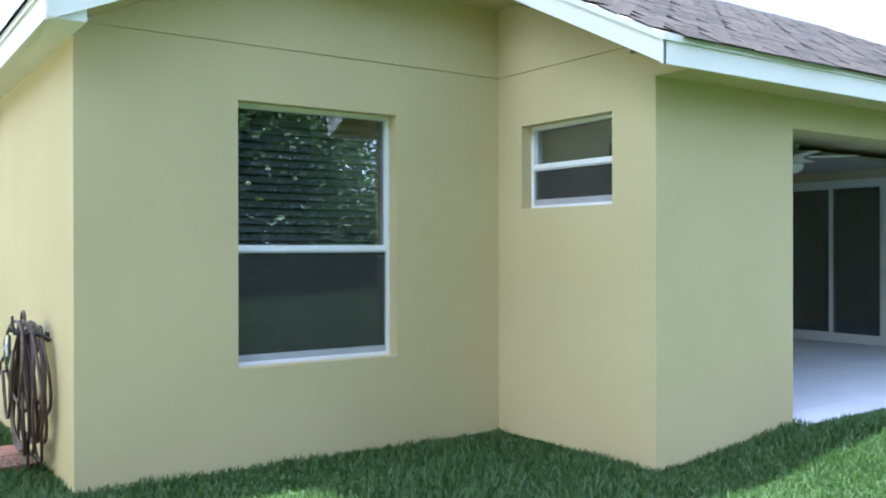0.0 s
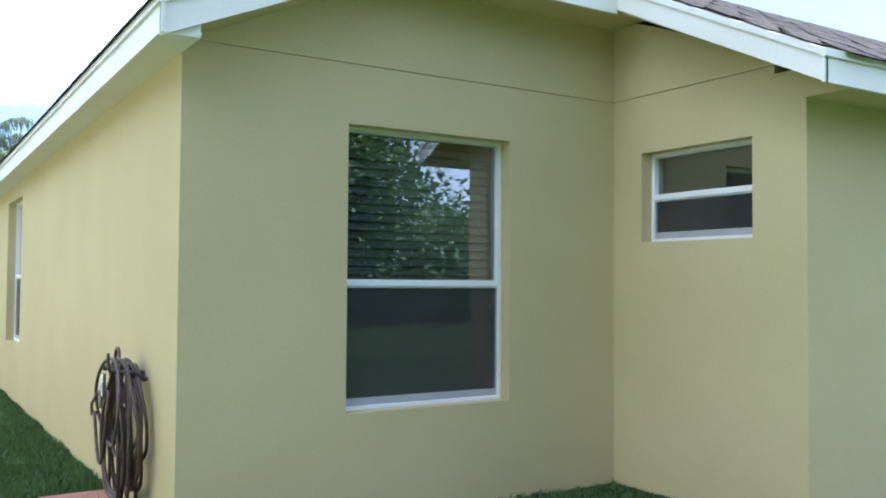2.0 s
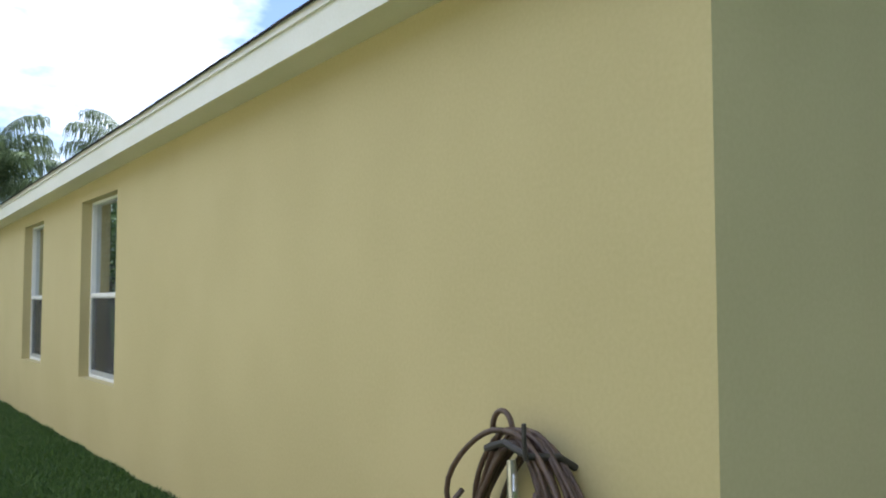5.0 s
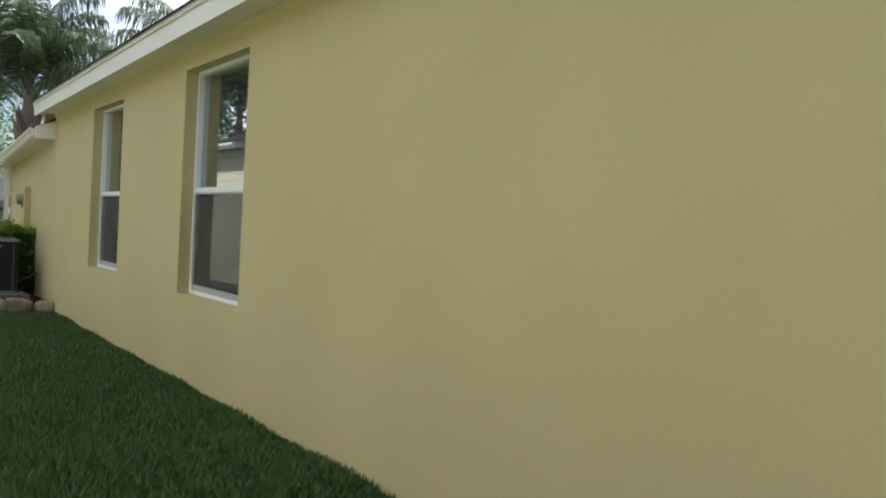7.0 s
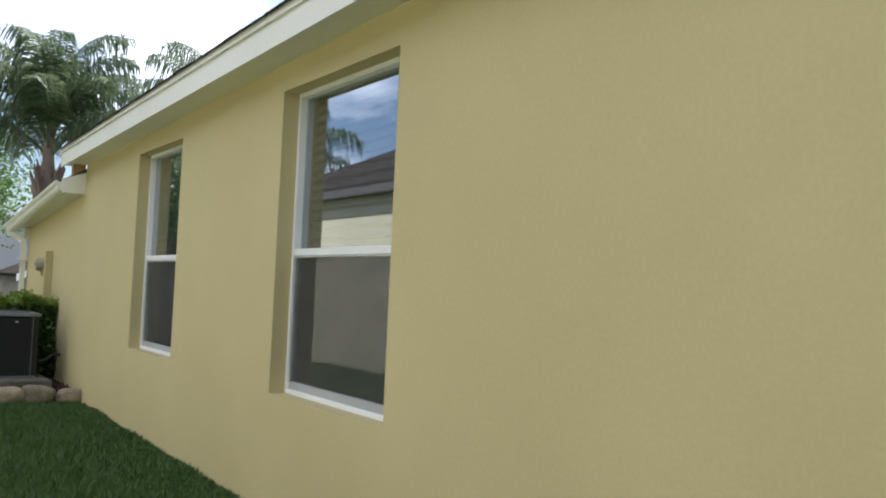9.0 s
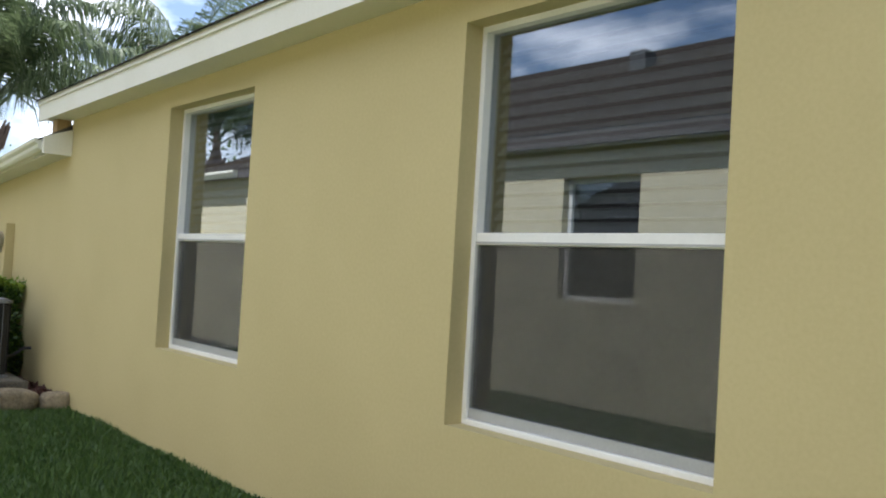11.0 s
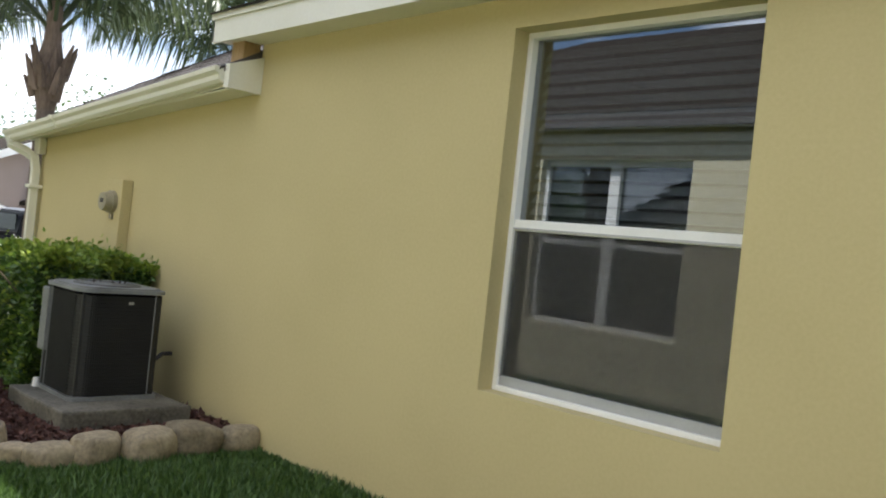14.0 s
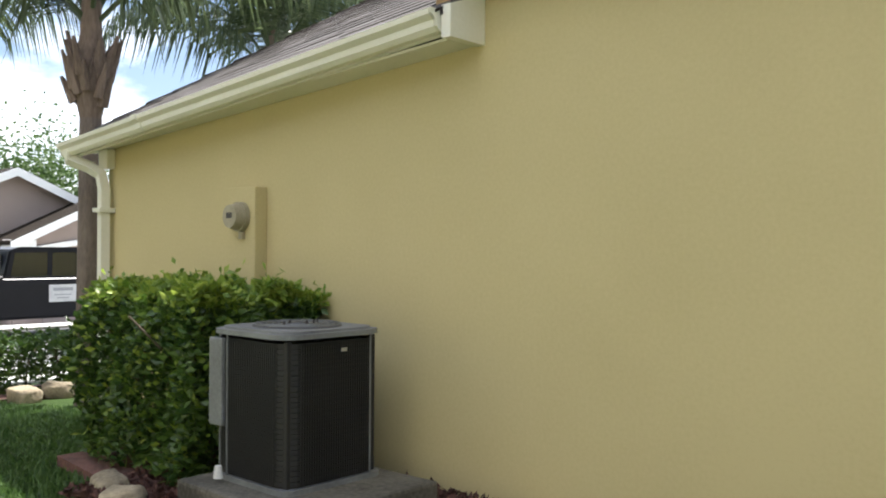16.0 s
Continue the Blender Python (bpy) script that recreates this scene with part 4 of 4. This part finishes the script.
# ---- palms ----
def palm(x, y, boot_z, n_fronds, reach, seed, label, trunk_r=0.115):
    rnd = random.Random(seed)
    p = thing("palm_tree", label, "palm tree", at=(x, y, 0))
    foot = float(rise(-20, y)) - 0.05
    part("trunk", tube([(0, 0, foot), (0.01, 0.01, boot_z * 0.5), (0, 0, boot_z + 0.05)], trunk_r * 0.95, 14, 0.75), BARK, p, "grey ringed trunk")
    bm = bmesh.new()
    cone(bm, (0, 0, boot_z), (0, 0, boot_z + 0.34), trunk_r * 0.7, trunk_r * 1.3, 14)
    cone(bm, (0, 0, boot_z + 0.34), (0, 0, boot_z + 0.66), trunk_r * 1.3, trunk_r * 0.7, 14)
    cone(bm, (0, 0, boot_z + 0.62), (0, 0, boot_z + 1.25), trunk_r * 0.72, trunk_r * 0.5, 12)
    for k in range(22):
        a = k * 2.4
        r, z = trunk_r * rnd.uniform(0.8, 1.1), boot_z + rnd.uniform(0.05, 0.4)
        o = Vector((math.cos(a) * r, math.sin(a) * r, z))
        cone(bm, o, o + Vector((math.cos(a) * 0.10, math.sin(a) * 0.10, rnd.uniform(0.18, 0.3))), 0.05, 0.012, 6)
    part("leaf_base_sheath", bm, BOOT, p, "brown fibrous leaf bases")
    part("spear", tube([(0, 0, boot_z + 0.9), (0.03, 0, boot_z + 1.5), (0.05, 0.02, boot_z + 2.1)], 0.07, 8, 0.15), PALM, p)
    for k in range(n_fronds):
        az = k * 2.39996 + rnd.uniform(-0.2, 0.2)
        up = radians(89 - 50 * (k / n_fronds) ** 1.3 + rnd.uniform(-6, 6))
        L = reach * rnd.uniform(0.85, 1.1)
        pos = Vector((math.cos(az) * 0.06, math.sin(az) * 0.06, boot_z + 0.7 + 0.6 * (1 - k / n_fronds)))
        d_az = Vector((math.cos(az), math.sin(az), 0))
        pts, ang = [pos.copy()], up
        segs = 16
        for j in range(segs):
            ang -= radians(1.2 + 13.0 * (j / segs) ** 1.5) * (1 if ang > -1.2 else 0.1)
            pos = pos + (d_az * math.cos(ang) + Vector((0, 0, math.sin(ang)))) * (L / segs)
            pts.append(pos.copy())
        part("rachis", tube(pts, 0.022, 5, 0.2), PALM, p)
        vs, fs = [], []
        sidev = d_az.cross(Vector((0, 0, 1)))
        count = 92
        for j in range(count):
            t = 0.16 + 0.84 * j / count
            i = min(int(t * segs), segs - 1)
            q = pts[i].lerp(pts[i + 1], t * segs - i)
            ax = (pts[i + 1] - pts[i]).normalized()
            ll = 0.27 * L * (0.45 + 0.9 * math.sin(math.pi * min(1, 0.18 + t * 0.78))) * rnd.uniform(0.8, 1.1)
            for s in (-1, 1):
                spread = rnd.uniform(-0.5, 0.5)
                dd = (sidev * s + ax * rnd.uniform(0.35, 0.7) + Vector((0, 0, spread))).normalized()
                m1 = q + dd * ll * 0.5 + Vector((0, 0, -0.16 * ll))
                e1 = q + dd * ll * 0.72 + Vector((0, 0, -0.72 * ll))
                wv = ax * 0.012
                b0 = len(vs)
                vs += [q - wv * .6, q + wv * .6, m1 + wv, m1 - wv, e1]
                fs += [(b0, b0 + 1, b0 + 2, b0 + 3), (b0 + 3, b0 + 2, b0 + 4)]
        me = bpy.data.meshes.new("frond")
        me.from_pydata([tuple(v_) for v_ in vs], [], fs)
        me.materials.append(PALM)
        fr = new("frond", me)
        fr.parent = p
    return p


palm(0.32, 16.1, 2.1, 20, 1.75, 2, "queen palm with arching feathery fronds and brown leaf bases")
palm(-5.6, 21.6, 2.9, 18, 2.3, 9, "queen palm beyond the neighbouring house")
palm(3.6, 18.2, 2.5, 18, 2.2, 6, "queen palm rising behind the lower roof")


# ---- broadleaf trees ----
def tree(x, y, height, crown_r, n, size, seed, label, mat, clumps=26, low=0.45):
    rnd = np.random.default_rng(seed)
    t = thing("tree", label, "tree", at=(x, y, float(rise(-20, y))))
    part("trunk", tube([(0, 0, -0.05), (0.08, 0.05, height * 0.3), (0.02, -0.05, height * 0.62)], height * 0.035, 10, 0.5), BARK, t)
    cs = []
    for k in range(clumps):
        d = rnd.normal(size=3)
        d /= np.linalg.norm(d)
        c = np.array([0, 0, height * (low + 1) / 2]) + d * np.array([crown_r, crown_r, height * (1 - low) / 2]) * rnd.uniform(0.35, 0.95)
        cs.append(c)
        if k < 9:
            part("limb", tube([(0.05, 0, height * (0.3 + 0.03 * k)), tuple(c * 0.5 + np.array([0, 0, height * 0.22])), tuple(c)], height * 0.013, 6, 0.3), BARK, t)
    per = n // clumps
    pts = np.concatenate([c + rnd.normal(size=(per, 3)) * crown_r * np.array([0.27, 0.27, 0.19]) for c in cs])
    v_, f_ = leaf_cloud(seed + 3, pts, size)
    ob = new("crown", mesh_of("crown", v_, f_, mat))
    ob.parent = t
    return t


tree(-0.75, 20.9, 4.9, 1.5, 26000, 0.075, 31, "leafy bright green street tree", TREE, low=0.42)
tree(-4.6, 25.5, 6.5, 2.4, 16000, 0.13, 33, "leafy dark green tree near the street", FARTREE, low=0.25)
for i, (x, y, h_, r_) in enumerate([(-14, 46, 8, 4.5), (0, 52, 7, 4), (16, 56, 8, 4.5), (26, 50, 7, 4), (38, 48, 8, 5)]):
    tree(x, y, h_, r_, 9000, 0.26, 50 + i, "tall leafy tree beyond the street houses", FARTREE, 24, 0.3)
# first two, out of view, are added to dim the return wall and its pane
for i, (x, y, h_, r_) in enumerate([(-8.5, -9.5, 8, 3.6), (-13, -14, 9, 4.5), (-3, -20, 9, 4.5), (4.2, -17, 9.5, 3.9), (8.6, -20, 8.5, 3.6), (17, -23, 3.0, 4.5), (25, -24, 2.6, 5.0), (33, -20, 2.5, 5.0)]):
    tree(x, y, h_, r_, 46000, 0.25, 70 + i, "leafy tree behind the back yard", FARTREE, 60, 0.05)


# ---- neighbouring house, seen in the window glass ----
def neighbour():
    nb = thing("neighbour_house", "cream stucco single-storey house with a dark hip roof", "house")
    wx, z1, far = -4.1, 2.6, 19.0
    holes = [(9.55, 10.5, 1.02, 2.24), (11.6, 13.35, 0.58, 2.24)]
    bm = bmesh.new()
    at = -3.0
    for a, b, s, h_ in sorted(holes):
        add_box(bm, (wx - 0.2, at, -0.1), (wx, a, z1))
        add_box(bm, (wx - 0.2, a, -0.1), (wx, b, s))
        add_box(bm, (wx - 0.2, a, h_), (wx, b, z1))
        at = b
    add_box(bm, (wx - 0.2, at, -0.1), (wx, far, z1))
    add_box(bm, (wx - 12, -3, -0.1), (wx - 0.2, -2.8, z1))
    add_box(bm, (wx - 12, far - 0.2, -0.1), (wx - 0.2, far, z1))
    add_box(bm, (wx - 12.2, -3, -0.1), (wx - 12, far, z1))
    part("wall", bm, CREAM, nb)
    bm = bmesh.new()
    out = wx + 0.15
    a = [(out, -3.3, z1 + 0.08), (out, far + 0.3, z1 + 0.08), (wx - 3.6, far - 3.3, z1 + 1.95), (wx - 3.6, 0.5, z1 + 1.95), (wx - 12.6, -3.3, z1 + 0.08), (wx - 12.6, far + 0.3, z1 + 0.08)]
    vv = [bm.verts.new(q) for q in a]
    for q in ((0, 1, 2, 3), (0, 3, 4), (1, 5, 2), (3, 2, 5, 4), (0, 4, 5, 1)):
        bm.faces.new([vv[i] for i in q])
    bmesh.ops.recalc_face_normals(bm, faces=bm.faces[:])
    rf = part("roof", bm, SHINGLE_JOINED, nb, "dark shingle hip roof")
    part("vent_box", boxes(((wx - 2.6, 11.4, z1 + 1.25), (wx - 2.36, 11.65, z1 + 1.6)), bevel=0.02), DARK_METAL, rf)
    # dark roof colour on this board stands in for the eave's shadow gap
    part("fascia", boxes(((wx + 0.10, -3.3, z1 - 0.06), (wx + 0.145, far + 0.3, z1 + 0.075))), UNDERLAY, nb)
    part("soffit", boxes(((wx + 0.003, -3.3, z1 - 0.03), (wx + 0.097, far + 0.3, z1 - 0.01))), CREAM, nb)
    part("gutter", prism_solid([(wx + 0.15 + gx_, far + 0.3, z1 - 0.05 + gz) for gx_, gz in ((0, 0), (0.05, 0), (0.09, 0.07), (0.09, 0.11), (0, 0.11))], (0, -2.0, 0)), GUTTER, nb)
    part("downspout", tube([(wx + 0.06, far - 0.1, 0.05), (wx + 0.06, far - 0.1, 2.25), (wx + 0.2, far - 0.1, 2.5)], 0.045, 6), GUTTER, nb)
    for a, b, s, h_ in holes:
        w = part("window", boxes(((wx - 0.15, a, s), (wx - 0.08, a + 0.05, h_)), ((wx - 0.15, b - 0.05, s), (wx - 0.08, b, h_)), ((wx - 0.15, a, h_ - 0.05), (wx - 0.08, b, h_)),
                                 ((wx - 0.15, a, s), (wx - 0.08, b, s + 0.05)), ((wx - 0.15, a, (s + h_) / 2 - 0.025), (wx - 0.08, b, (s + h_) / 2 + 0.025))), VINYL, nb)
        if b - a > 1.5:
            part("mullion", boxes(((wx - 0.15, (a + b) / 2 - 0.06, s + 0.05), (wx - 0.07, (a + b) / 2 + 0.06, h_ - 0.05))), VINYL, w)
        part("pane", boxes(((wx - 0.125, a + 0.05, s + 0.05), (wx - 0.12, b - 0.05, h_ - 0.05))), SCREEN, w)
        part("shade", boxes(((wx - 0.19, a + 0.02, s), (wx - 0.18, b - 0.02, h_))), ROOM, w)


neighbour()


# ---- street houses and truck ----
def gable_house(name, x0, x1, y, eave, peak, deep, wallm, label, doors):
    h_ = thing(name, label, "house", "houses across the street", at=(0, 0, float(rise(-20, y))))
    mid = (x0 + x1) / 2
    bm = bmesh.new()
    prism(bm, [(x0, y, -0.1), (x1, y, -0.1), (x1, y, eave), (mid, y, peak), (x0, y, eave)], (0, deep, 0))
    part("wall", bm, wallm, h_)
    sl = (peak - eave) / (mid - x0)
    for s, e in ((1, x0), (-1, x1)):
        bm = bmesh.new()
        o = 0.4
        p0, p1 = Vector((e - s * o, y - 0.4, eave - sl * o + 0.03)), Vector((mid, y - 0.4, peak + 0.03))
        prism(bm, [p0, p1, p1 + Vector((0, 0, 0.12)), p0 + Vector((0, 0, 0.12))], (0, deep + 0.8, 0))
        part("roof", bm, SHINGLE_JOINED, h_)
        bm = bmesh.new()
        prism(bm, [p0 + Vector((0, 0, -0.16)), p1 + Vector((0, 0, -0.16)), p1 + Vector((0, 0, 0.1)), p0 + Vector((0, 0, 0.1))], (0, -0.04, 0))
        part("rake_board", bm, VINYL, h_, "white rake trim")
    for a, b, top in doors:
        d = part("garage_door", boxes(*[((a, y - 0.03, 0.02 + k * top / 4), (b, y - 0.005, (k + 1) * top / 4 - 0.01)) for k in range(4)], bevel=0.008), GARAGE, h_)
        pts = [(a - 0.2 + (b - a + 0.4) * k / 14, top + 0.03 + 0.28 * math.sin(math.pi * k / 14)) for k in range(15)]
        bm = bmesh.new()
        for (xa, za), (xb, zb) in zip(pts, pts[1:]):
            prism(bm, [(xa, y - 0.09, za), (xb, y - 0.09, zb), (xb, y - 0.09, zb + 0.17), (xa, y - 0.09, za + 0.17)], (0, 0.08, 0))
        part("arch_trim", bm, VINYL, h_, "white arched trim")
    return h_


g1 = gable_house("street_house", 3.4, 13.4, 38.0, 2.55, 4.75, 9, TAUPE, "taupe stucco garage gable with white trim", [(4.4, 7.2, 2.15)])
g2 = gable_house("street_house_wing", 8.05, 13.65, 36.6, 2.55, 3.9, 1.4, TAUPE, "taupe stucco front gable with white trim", [(8.75, 12.95, 2.15)])
pl = thing("entry_pillar", "taupe stucco pillar with a white capital", "pillar", at=(0, 0, float(rise(-20, 36.6))))
part("shaft", boxes(((7.8, 36.4, -0.05), (8.35, 36.9, 2.3)), bevel=0.01), TAUPE, pl)
part("capital", boxes(((7.7, 36.3, 2.3), (8.45, 37.0, 2.55)), bevel=0.03), VINYL, pl)
gable_house("street_house_tall", -9.0, 5.5, 44.0, 4.4, 6.6, 8, PALE, "pale grey two-storey house with a broad gable", [(-6, -2, 2.2)])
gable_house("street_house_far", 18.0, 32.0, 39.0, 2.6, 5.2, 9, TAUPE, "taupe stucco house with a white-trimmed gable", [(20, 25, 2.2)])


def pickup(x, y):
    tr = thing("pickup_truck", "black pickup truck parked on the street", "pickup truck", at=(x, y, float(rise(-20, y)) + 0.012))
    w = 0.93
    bm = bmesh.new()
    prism(bm, [(-2.75, -w, 0.5), (-2.75, -w, 1.27), (-0.95, -w, 1.27), (-0.93, -w, 1.22), (1.35, -w, 1.22), (2.7, -w, 1.12), (2.82, -w, 0.95), (2.82, -w, 0.45), (2.25, -w, 0.4),
               (2.2, -w, 0.62), (2.0, -w, 0.8), (1.7, -w, 0.84), (1.4, -w, 0.76), (1.2, -w, 0.4), (-1.25, -w, 0.4), (-1.4, -w, 0.7), (-1.7, -w, 0.84), (-2.0, -w, 0.8), (-2.2, -w, 0.6), (-2.25, -w, 0.5)], (0, 2 * w, 0))
    bmesh.ops.bevel(bm, geom=[e for e in bm.edges if abs(e.verts[0].co.y - e.verts[1].co.y) < 0.01], offset=0.05, segments=3, affect="EDGES")
    part("body", bm, TRUCK, tr, "glossy black body")
    bm = bmesh.new()
    cw = 0.8
    prism(bm, [(-0.92, -cw, 1.16), (-0.8, -cw, 1.74), (-0.6, -cw, 1.8), (0.55, -cw, 1.8), (0.75, -cw, 1.74), (1.35, -cw, 1.16)], (0, 2 * cw, 0))
    bmesh.ops.bevel(bm, geom=bm.edges[:], offset=0.03, segments=2, affect="EDGES")
    cab = part("cab", bm, TRUCK, tr)
    for a in ([(-0.78, 1.22), (-0.70, 1.68), (-0.08, 1.70), (-0.08, 1.22)], [(0.02, 1.22), (0.02, 1.70), (0.58, 1.70), (1.08, 1.22)]):
        for s in (-1, 1):
            bm = bmesh.new()
            prism(bm, [(px, s * 0.795, pz) for px, pz in a], (0, s * 0.012, 0))
            part("side_window", bm, CLEAR, cab)
    part("rear_window", boxes(((-0.885, -0.6, 1.28), (-0.86, 0.6, 1.66))), CLEAR, cab)
    part("bed_lining", boxes(((-2.68, -0.82, 1.25), (-0.98, 0.82, 1.275))), RUBBER, tr)
    part("bed_rail", boxes(((-2.72, -0.93, 1.27), (-0.97, -0.83, 1.31)), bevel=0.01), RUBBER, tr)
    part("door_sign", boxes(((-0.1, -0.945, 0.72), (0.45, -0.932, 1.06)), bevel=0.003), WHITE, tr, "white magnetic door sign")
    part("sign_lettering", boxes(((-0.02, -0.949, 0.94), (0.37, -0.946, 1.0)), ((0.0, -0.949, 0.85), (0.34, -0.946, 0.87)), ((0.05, -0.949, 0.79), (0.3, -0.946, 0.81))), GREY_RAIL, tr)
    part("mirror", boxes(((0.85, -1.08, 1.2), (1.0, -0.9, 1.36)), bevel=0.02), TRUCK, tr)
    part("rear_bumper", boxes(((-2.9, -0.88, 0.48), (-2.74, 0.88, 0.64)), bevel=0.03), CHROME, tr)
    part("front_bumper", boxes(((2.78, -0.88, 0.42), (2.95, 0.88, 0.62)), bevel=0.03), CHROME, tr)
    part("tail_light", boxes(((-2.77, -0.94, 0.85), (-2.65, -0.86, 1.08)), bevel=0.01), PAVER, tr)
    for wx in (-1.75, 1.75):
        for s in (-1, 1):
            wh = part("wheel", cone(bmesh.new(), (wx, s * 0.94, 0.37), (wx, s * 0.70, 0.37), 0.37, 0.37, 28), RUBBER, tr)
            bm = cone(bmesh.new(), (wx, s * 0.945, 0.37), (wx, s * 0.93, 0.37), 0.25, 0.25, 24)
            part("rim", bm, IRON, wh)
            for k in range(5):
                a = k * 2 * math.pi / 5
                part("spoke", tube([(wx, s * 0.955, 0.37), (wx + 0.24 * math.cos(a), s * 0.955, 0.37 + 0.24 * math.sin(a))], 0.035, 6), CHROME, wh)
            part("hub", cone(bmesh.new(), (wx, s * 0.97, 0.37), (wx, s * 0.94, 0.37), 0.05, 0.06, 12), CHROME, wh)


pickup(4.85, 27.9)


# ---- shingles, last ----
def shingles():
    rnd = random.Random(9)
    wid, exp_ = 0.30, 0.14
    up = Vector((0, 1, SL)).normalized()
    nrm = Vector((0, -SL, 1)).normalized()
    rows = []
    yy = -1.83
    r = 0
    while yy < RIDGE_Y:
        for k in range(46):
            x = -0.4 + (k + 0.5 * (r % 2)) * wid
            hip = EX + (rear_z(yy + 0.1) - ZS) / SIDE_SL
            if x < max(hip, APEX_X) - 0.05 or (yy < EY - 0.05 and x < 2.6 + wid / 2) or x > 9.5:
                continue
            rows.append((x, yy, r))
        yy += exp_ * up.y
        r += 1
    rows.sort(key=lambda q: (q[0] - 2.6) ** 2 + (q[1] + 1.5) ** 2)
    meshes = []
    for k in range(4):
        bm = bmesh.new()
        w2 = wid / 2 - 0.006
        add_box(bm, (-w2, -0.01 - rnd.uniform(0, .012), 0.0), (w2, exp_ * 1.25, 0.009 + 0.003 * (k % 3)))
        meshes.append(finish("shingle", bm, SHINGLE))
    tilt = Matrix((Vector((1, 0, 0)), up, nrm)).transposed()
    joined = bmesh.new()
    for i, (x, y, r_) in enumerate(rows):
        m = Matrix.Translation((x, y, rear_z(y) + 0.004)) @ (tilt @ Matrix.Rotation(radians(2.2), 3, "X")).to_4x4()
        m = m @ pose(0, 0, rnd.uniform(-0.002, 0.003), 0, 0, rnd.uniform(-0.6, 0.6))
        if i < 290:
            ob = new("shingle", meshes[rnd.randrange(4)])
            ob.parent = roof
            ob.matrix_world = m
        else:
            a = len(joined.verts)
            w2, h_ = wid / 2 - 0.006, 0.01 + 0.004 * rnd.random()
            vs = [joined.verts.new(m @ Vector(q)) for q in ((-w2, -0.01, 0), (w2, -0.01, 0), (w2, exp_ * 1.25, 0), (-w2, exp_ * 1.25, 0),
                                                          (-w2, -0.01, h_), (w2, -0.01, h_), (w2, exp_ * 1.25, h_), (-w2, exp_ * 1.25, h_))]
            for q in ((4, 5, 6, 7), (0, 1, 5, 4), (1, 2, 6, 5), (3, 0, 4, 7)):
                joined.faces.new([vs[j] for j in q])
    tagged(part("shingle_courses", joined, SHINGLE_JOINED, roof), kind="stuff")
    # side and lower planes, seen edge-on
    bm = bmesh.new()

    def course(x0, x1, y0, y1, zf, along, n_at):
        for j in range(int((x1 - x0) / 0.126)):
            y = y0 + (j % 2) * 0.15
            xx = x0 + j * 0.126
            while y < y1 - 0.02 * j * n_at:
                a, b = y + 0.004, min(y + 0.296, y1)
                h_ = 0.012 + 0.004 * rnd.random()
                xa, xb = xx - 0.01, xx + 0.16
                vs = [bm.verts.new(q) for q in ((xa, a, zf(xa, a)), (xa, b, zf(xa, b)), (xb, b, zf(xb, b)), (xb, a, zf(xb, a)),
                                                (xa, a, zf(xa, a) + h_), (xa, b, zf(xa, b) + h_), (xb, b, zf(xb, b) + .004), (xb, a, zf(xb, a) + .004))]
                for q in ((4, 7, 6, 5), (0, 4, 5, 1), (1, 5, 6, 2), (3, 7, 4, 0)):
                    bm.faces.new([vs[i] for i in q])
                y += 0.3
    course(EX - 0.02, 1.0, EY, END_Y, side_z, 0, 0)
    course(EX - 0.04, 4.8, 11.93, 15.38, low_z, 0, 2.2)
    bmesh.ops.recalc_face_normals(bm, faces=bm.faces[:])
    tagged(part("shingle_side_courses", bm, SHINGLE_JOINED, roof), kind="stuff")


shingles()
